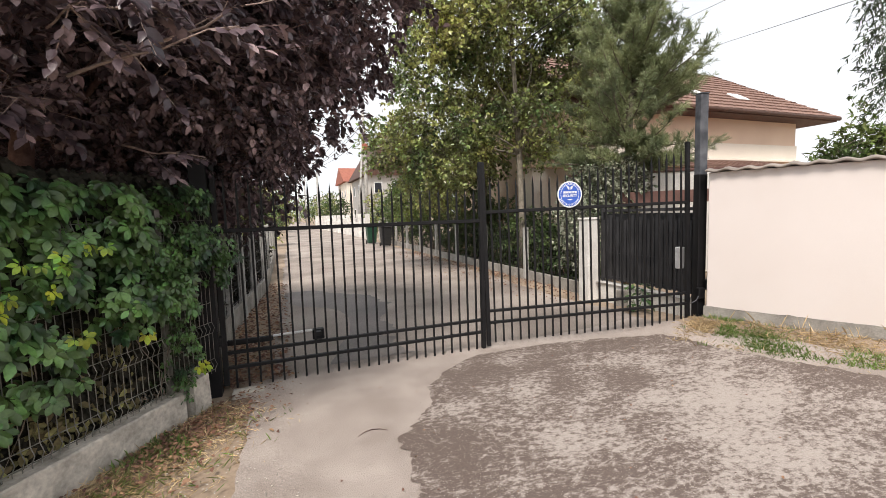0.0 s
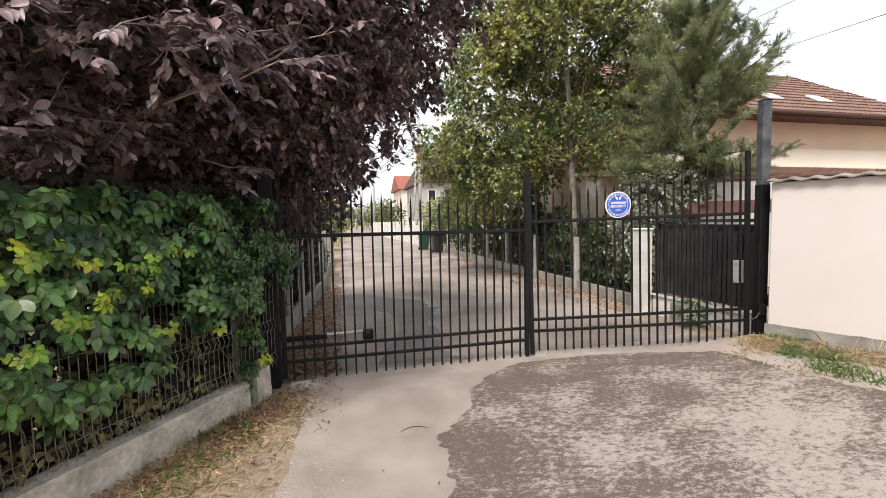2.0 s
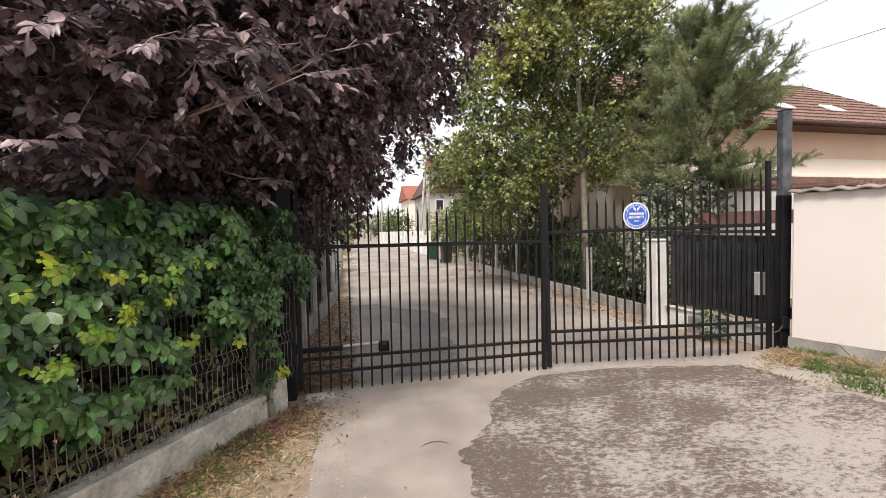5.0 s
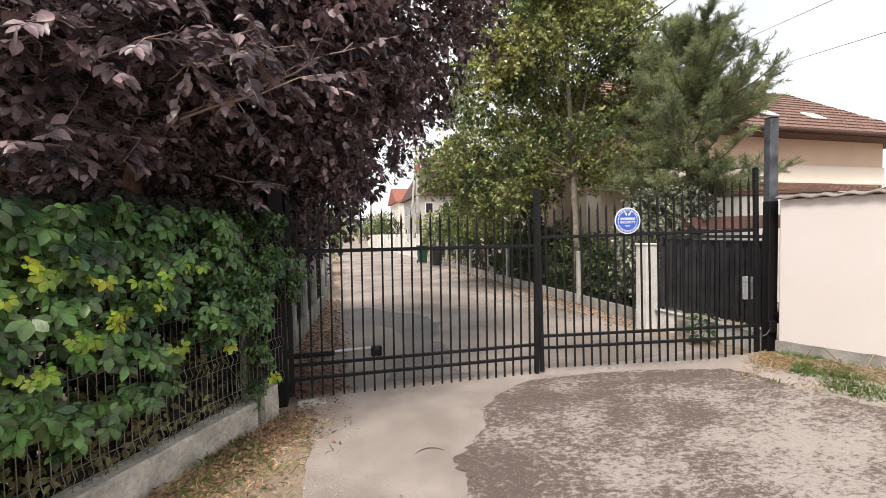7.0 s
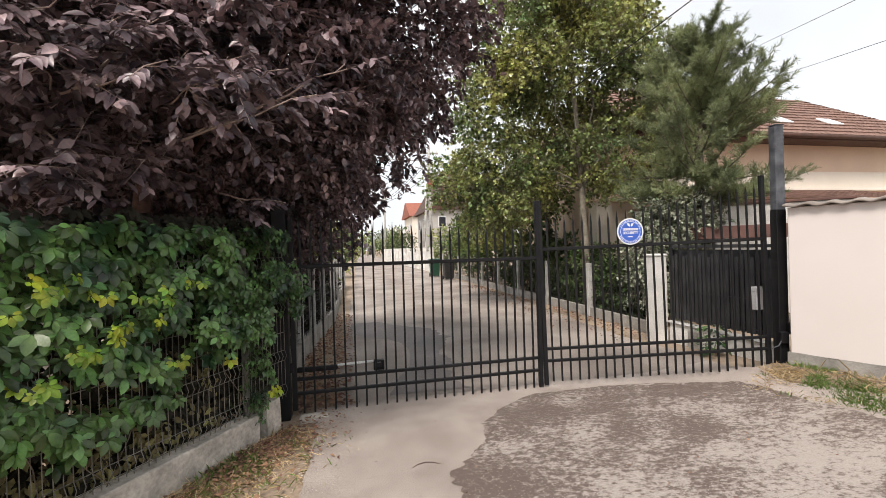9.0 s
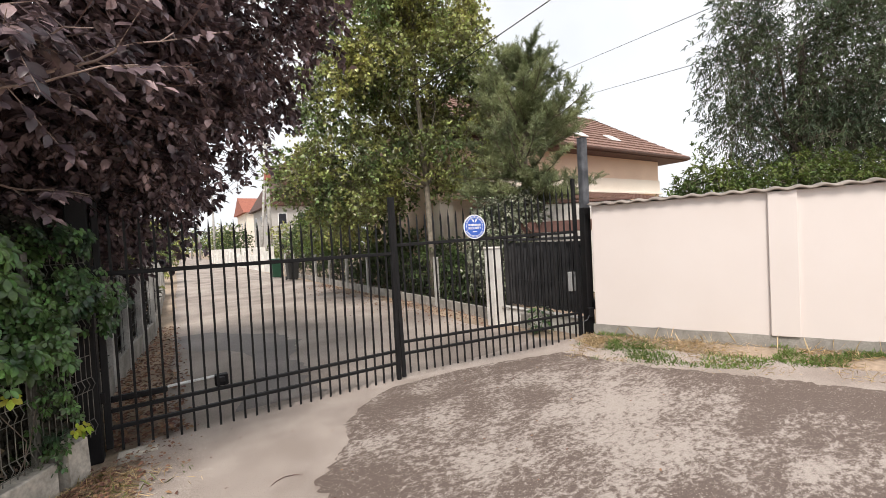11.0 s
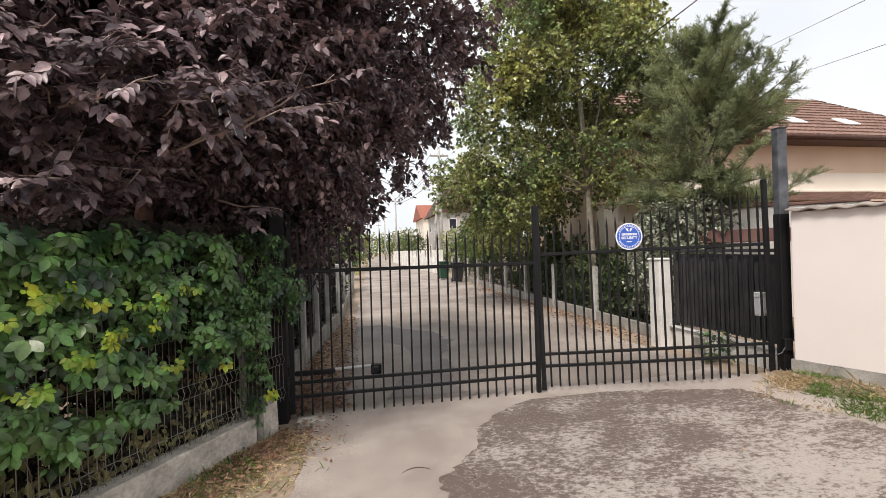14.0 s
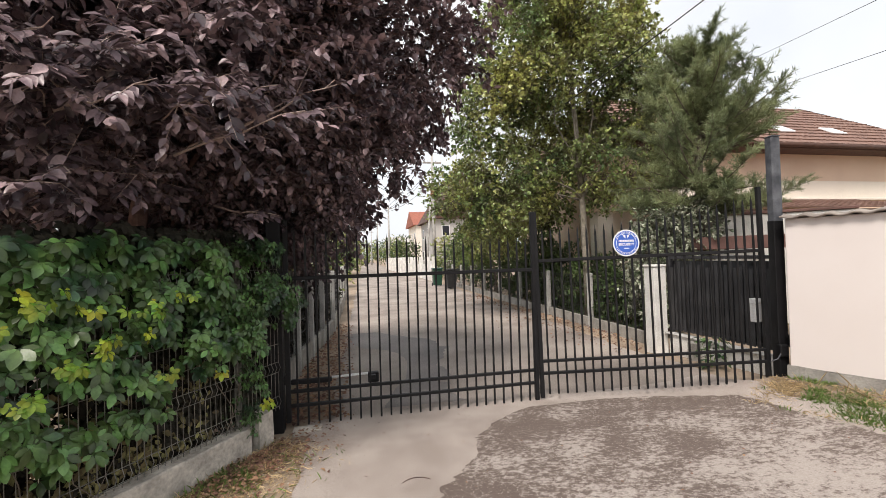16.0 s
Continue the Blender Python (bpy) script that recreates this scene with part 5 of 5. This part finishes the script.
# ---- far greenery ----
for k, (x, y, h, r) in enumerate(((-2.2, 12, 2.4, 1.4), (-2.4, 18, 3.0, 1.7), (-1.9, 26, 3.0, 1.8), (-2.3, 36, 4.0, 2.2), (-1.8, 50, 5.0, 3.0), (-2.6, 72, 6.5, 4.0),
                                  (7.4, 32, 3.2, 1.5), (7.0, 58, 4.5, 2.0), (6.6, 66, 5.0, 2.0), (7.6, 92, 6.0, 3.5), (3.5, 150, 8.0, 7.0), (-6, 130, 9.0, 7.0), (12, 150, 8, 7.0), (25, 140, 9, 8.0), (-18, 120, 9, 8.0))):
    big = r > 2.5
    leafy_tree("roadside_tree", "distant green tree beside the lane" if big else "green garden shrub beside the lane", "tree" if big else "shrub", (x, y, 0), [(x, y, -0.05), (x, y, h * 0.3), (x, y, h * 0.6)], 0.05 + 0.02 * r, BARK,
               [((x, y, h * 0.58), (r, r, h * 0.46)), ((x + 0.4 * r, y + 0.3 * r, h * 0.45), (r * 0.7, r * 0.7, h * 0.38))], GREENS if k % 2 else POPLAR, 420, 9, 0.35 * (1 + r / 4), 0.09 * (1 + r / 2), gaps=0.15, jitter=0.7)


# ---- verges: grass, straw, fallen leaves ----
def blades(name, count, where, height, spread, mat, label, category, lean=0.5, width=0.035):
    c, d, s = [], [], []
    while len(c) < count:
        x, y = where()
        c.append((x, y, ground_z(x, y) - 0.012))
        d.append((rng.normal(0, lean), rng.normal(0, lean), 1.0))
        s.append(height * rng.uniform(0.4, 1.2))
    up = rng.normal(size=(count, 3)) * np.array((1, 1, 0.4)) + np.array((0, 0, 1.6 if lean > 1 else 0.0))
    ob = part(name, leaf_mesh(name, c, d, up, s, width, 0.0, spread), mat)
    return tagged(ob, label, category, kind="stuff")


def verge_right(lo, hi, near, far):
    def f():
        x, y = rng.uniform(lo, hi), rng.uniform(near, far)
        p = WM @ Vector((x, -y, 0))
        return p.x, p.y
    return f


def clumped(f, seed, cut, scale=2.5):
    def g():
        while True:
            x, y = f()
            if noise.noise((x * scale + seed, y * scale, seed)) > cut:
                return x, y
    return g


vr = verge_right(-0.15, 5.0, 0.0, 0.72)
blades("grass", 5200, clumped(vr, 3.0, 0.1), 0.065, 0.5, GRASS, "short green grass along the plaster wall", "grass", 0.95, 0.04)
blades("dry_grass", 4200, clumped(vr, 9.0, -0.05), 0.085, 0.3, STRAW, "dry straw along the plaster wall", "grass", 1.8, 0.016)
blades("grass", 1500, lambda: (4.74 + rng.normal(0, 0.13), 2.92 + rng.normal(0, 0.17)), 0.05, 0.5, GRASS, "green grass tuft spreading onto the concrete", "grass", 0.9, 0.04)
blades("dry_grass", 900, lambda: (4.56 + rng.normal(0, 0.12), 3.52 + rng.normal(0, 0.08)), 0.08, 0.3, STRAW, "heap of dry straw at the gate post", "grass", 2.0, 0.018)
blades("dry_grass", 1100, lambda: (5.05 + rng.normal(0, 0.22), 2.35 + rng.normal(0, 0.25)), 0.07, 0.3, STRAW, "dry straw spreading onto the concrete", "grass", 2.4, 0.018)
blades("tall_weed", 60, verge_right(0.1, 4.5, 0.02, 0.25), 0.20, 0.3, STRAW, "dry weed stalks against the plinth", "weeds", 0.5, 0.007)


def verge_left():
    x, y = rng.uniform(-0.25, 5.0), 0.02 + abs(rng.normal(0, 0.32))
    p = FM @ Vector((x, min(y, 0.9 + 0.2 * rng.random()), 0))
    return p.x, p.y


blades("grass", 1500, clumped(verge_left, 4.0, 0.10), 0.07, 0.5, GRASS, "sparse green grass along the low wall", "grass", 0.8, 0.035)
blades("weeds", 1100, clumped(verge_left, 7.0, 0.0, 3.5), 0.09, 0.45, WEEDY, "olive half-dry weeds along the low wall", "weeds", 1.1, 0.04)
blades("dry_grass", 12000, verge_left, 0.09, 0.2, STRAW, "dry straw along the low wall", "grass", 2.6, 0.02)


def scatter(name, count, where, size, mat, label):
    c, d, u, s = [], [], [], []
    for _ in range(count):
        x, y = where()
        c.append((x, y, ground_z(x, y) + 0.012 + rng.random() * 0.02))
        a = rng.uniform(0, 2 * math.pi)
        d.append((math.cos(a), math.sin(a), rng.normal(0, 0.15)))
        u.append((rng.normal(0, 0.35), rng.normal(0, 0.35), 1))
        s.append(size * rng.uniform(0.5, 1.2))
    ob = part(name, leaf_mesh(name, c, d, u, s, 0.3, 0.14, 0.1), mat)
    return tagged(ob, label, "fallen leaves", kind="stuff")


def by_stub():
    p = FM @ Vector((rng.normal(0.15, 0.42), 0.1 + abs(rng.normal(0, 0.24)), 0))
    return p.x, p.y


scatter("fallen_leaves", 700, by_stub, 0.036, LITTER, "reddish brown fallen leaves heaped beside the gate post")
scatter("fallen_leaves", 600, verge_left, 0.045, LITTER, "brown fallen leaves by the low wall")
scatter("fallen_leaves", 2000, lambda: (-0.62 + 0.05 * rng.normal() + 0.62 * rng.random() ** 1.4, 4.45 + 6.5 * rng.random() ** 1.2), 0.06, LITTER, "brown fallen leaves inside the gate")
scatter("fallen_leaves", 1500, lambda: (5.25 - abs(rng.normal(0, 0.5)) ** 1.2, rng.uniform(6, 17)), 0.055, LITTER, "rust-brown fallen leaves along the lane fence")
scatter("fallen_leaves", 90, lambda: (rng.uniform(-0.3, 4.3), rng.uniform(1.0, 4.2)), 0.022, LITTER, "a few small dry leaves on the concrete")

# weed inside the gate, cement sill under the left leaf, fallen twig
weed = thing("weed", "small green weed growing behind the gate pickets", "plant", (4.84, 4.72, 0.07))
wc, wd, wu, ws = [], [], [], []
for _ in range(110):
    h = rng.uniform(0.03, 0.42)
    a = rng.uniform(0, 2 * math.pi)
    wc.append((math.cos(a) * rng.uniform(0, 0.18), math.sin(a) * rng.uniform(0, 0.24), h))
    wd.append((math.cos(a), math.sin(a), -0.2))
    wu.append((0, 0, 1))
    ws.append(rng.uniform(0.06, 0.11))
part("foliage", fine_leaf_mesh("foliage", wc, wd, wu, ws, 0.28), CREEPER, weed)
wv, wf2 = [], []
for k in range(5):
    tube([(0, 0, 0), (0.08 * math.cos(k * 1.3), 0.06 * math.sin(k * 1.3), 0.2), (0.14 * math.cos(k * 1.3), 0.1 * math.sin(k * 1.3), 0.4)], 0.004, 4, wv, wf2)
part("stem_growth", mesh_of("stem_growth", wv, wf2), GRASS, weed)
sill = part("sill", boxed((-0.5, 4.20, -0.06), (-0.22, 4.33, 0.012), None, 0.01), CONCRETE)
tagged(sill, "broken cement sill under the gate leaf", "sill", kind="structure")
twig = part("fallen_twig", mesh_of("fallen_twig", *tube([(0.44, 2.99, 0.005), (0.49, 3.03, 0.007), (0.55, 3.045, 0.008), (0.61, 3.03, 0.007), (0.66, 2.99, 0.005)], [0.0015, 0.003, 0.003, 0.003, 0.0015], 5), True), TWIG)
tagged(twig, "thin curved dry twig lying on the concrete", "twig")


def pebbles(name, count, where, size, mat, label):
    """Small stones: squashed, uneven octahedra lying on the ground."""
    verts, faces = [], []
    for _ in range(count):
        x, y = where()
        r = size * rng.uniform(0.4, 1.3)
        b = len(verts)
        z = ground_z(x, y) + 0.004
        a = rng.uniform(0, 3)
        for k in range(4):
            q = r * rng.uniform(0.7, 1.2)
            verts.append((x + q * math.cos(a + k * 1.571), y + q * math.sin(a + k * 1.571), z + r * 0.2))
        verts += [(x, y, z + r * 0.7), (x, y, z - r * 0.3)]
        faces += [(b + k, b + (k + 1) % 4, b + 4) for k in range(4)] + [(b + (k + 1) % 4, b + k, b + 5) for k in range(4)]
    return tagged(part(name, mesh_of(name, verts, faces), mat), label, "gravel", kind="stuff")


pebbles("gravel", 700, lambda: (rng.uniform(-0.35, 4.6), rng.uniform(0.8, 4.4)), 0.0048, POST, "small pale stones lying on the apron")
pebbles("gravel", 500, lambda: (rng.uniform(-0.35, 4.6), rng.uniform(0.8, 4.4)), 0.006, PLINTH, "small grey stones lying on the apron")
pebbles("gravel", 420, lambda: (-0.45 + rng.normal(0, 0.18), rng.uniform(1.6, 4.2)), 0.007, CONCRETE, "crumbled cement grit by the verge")
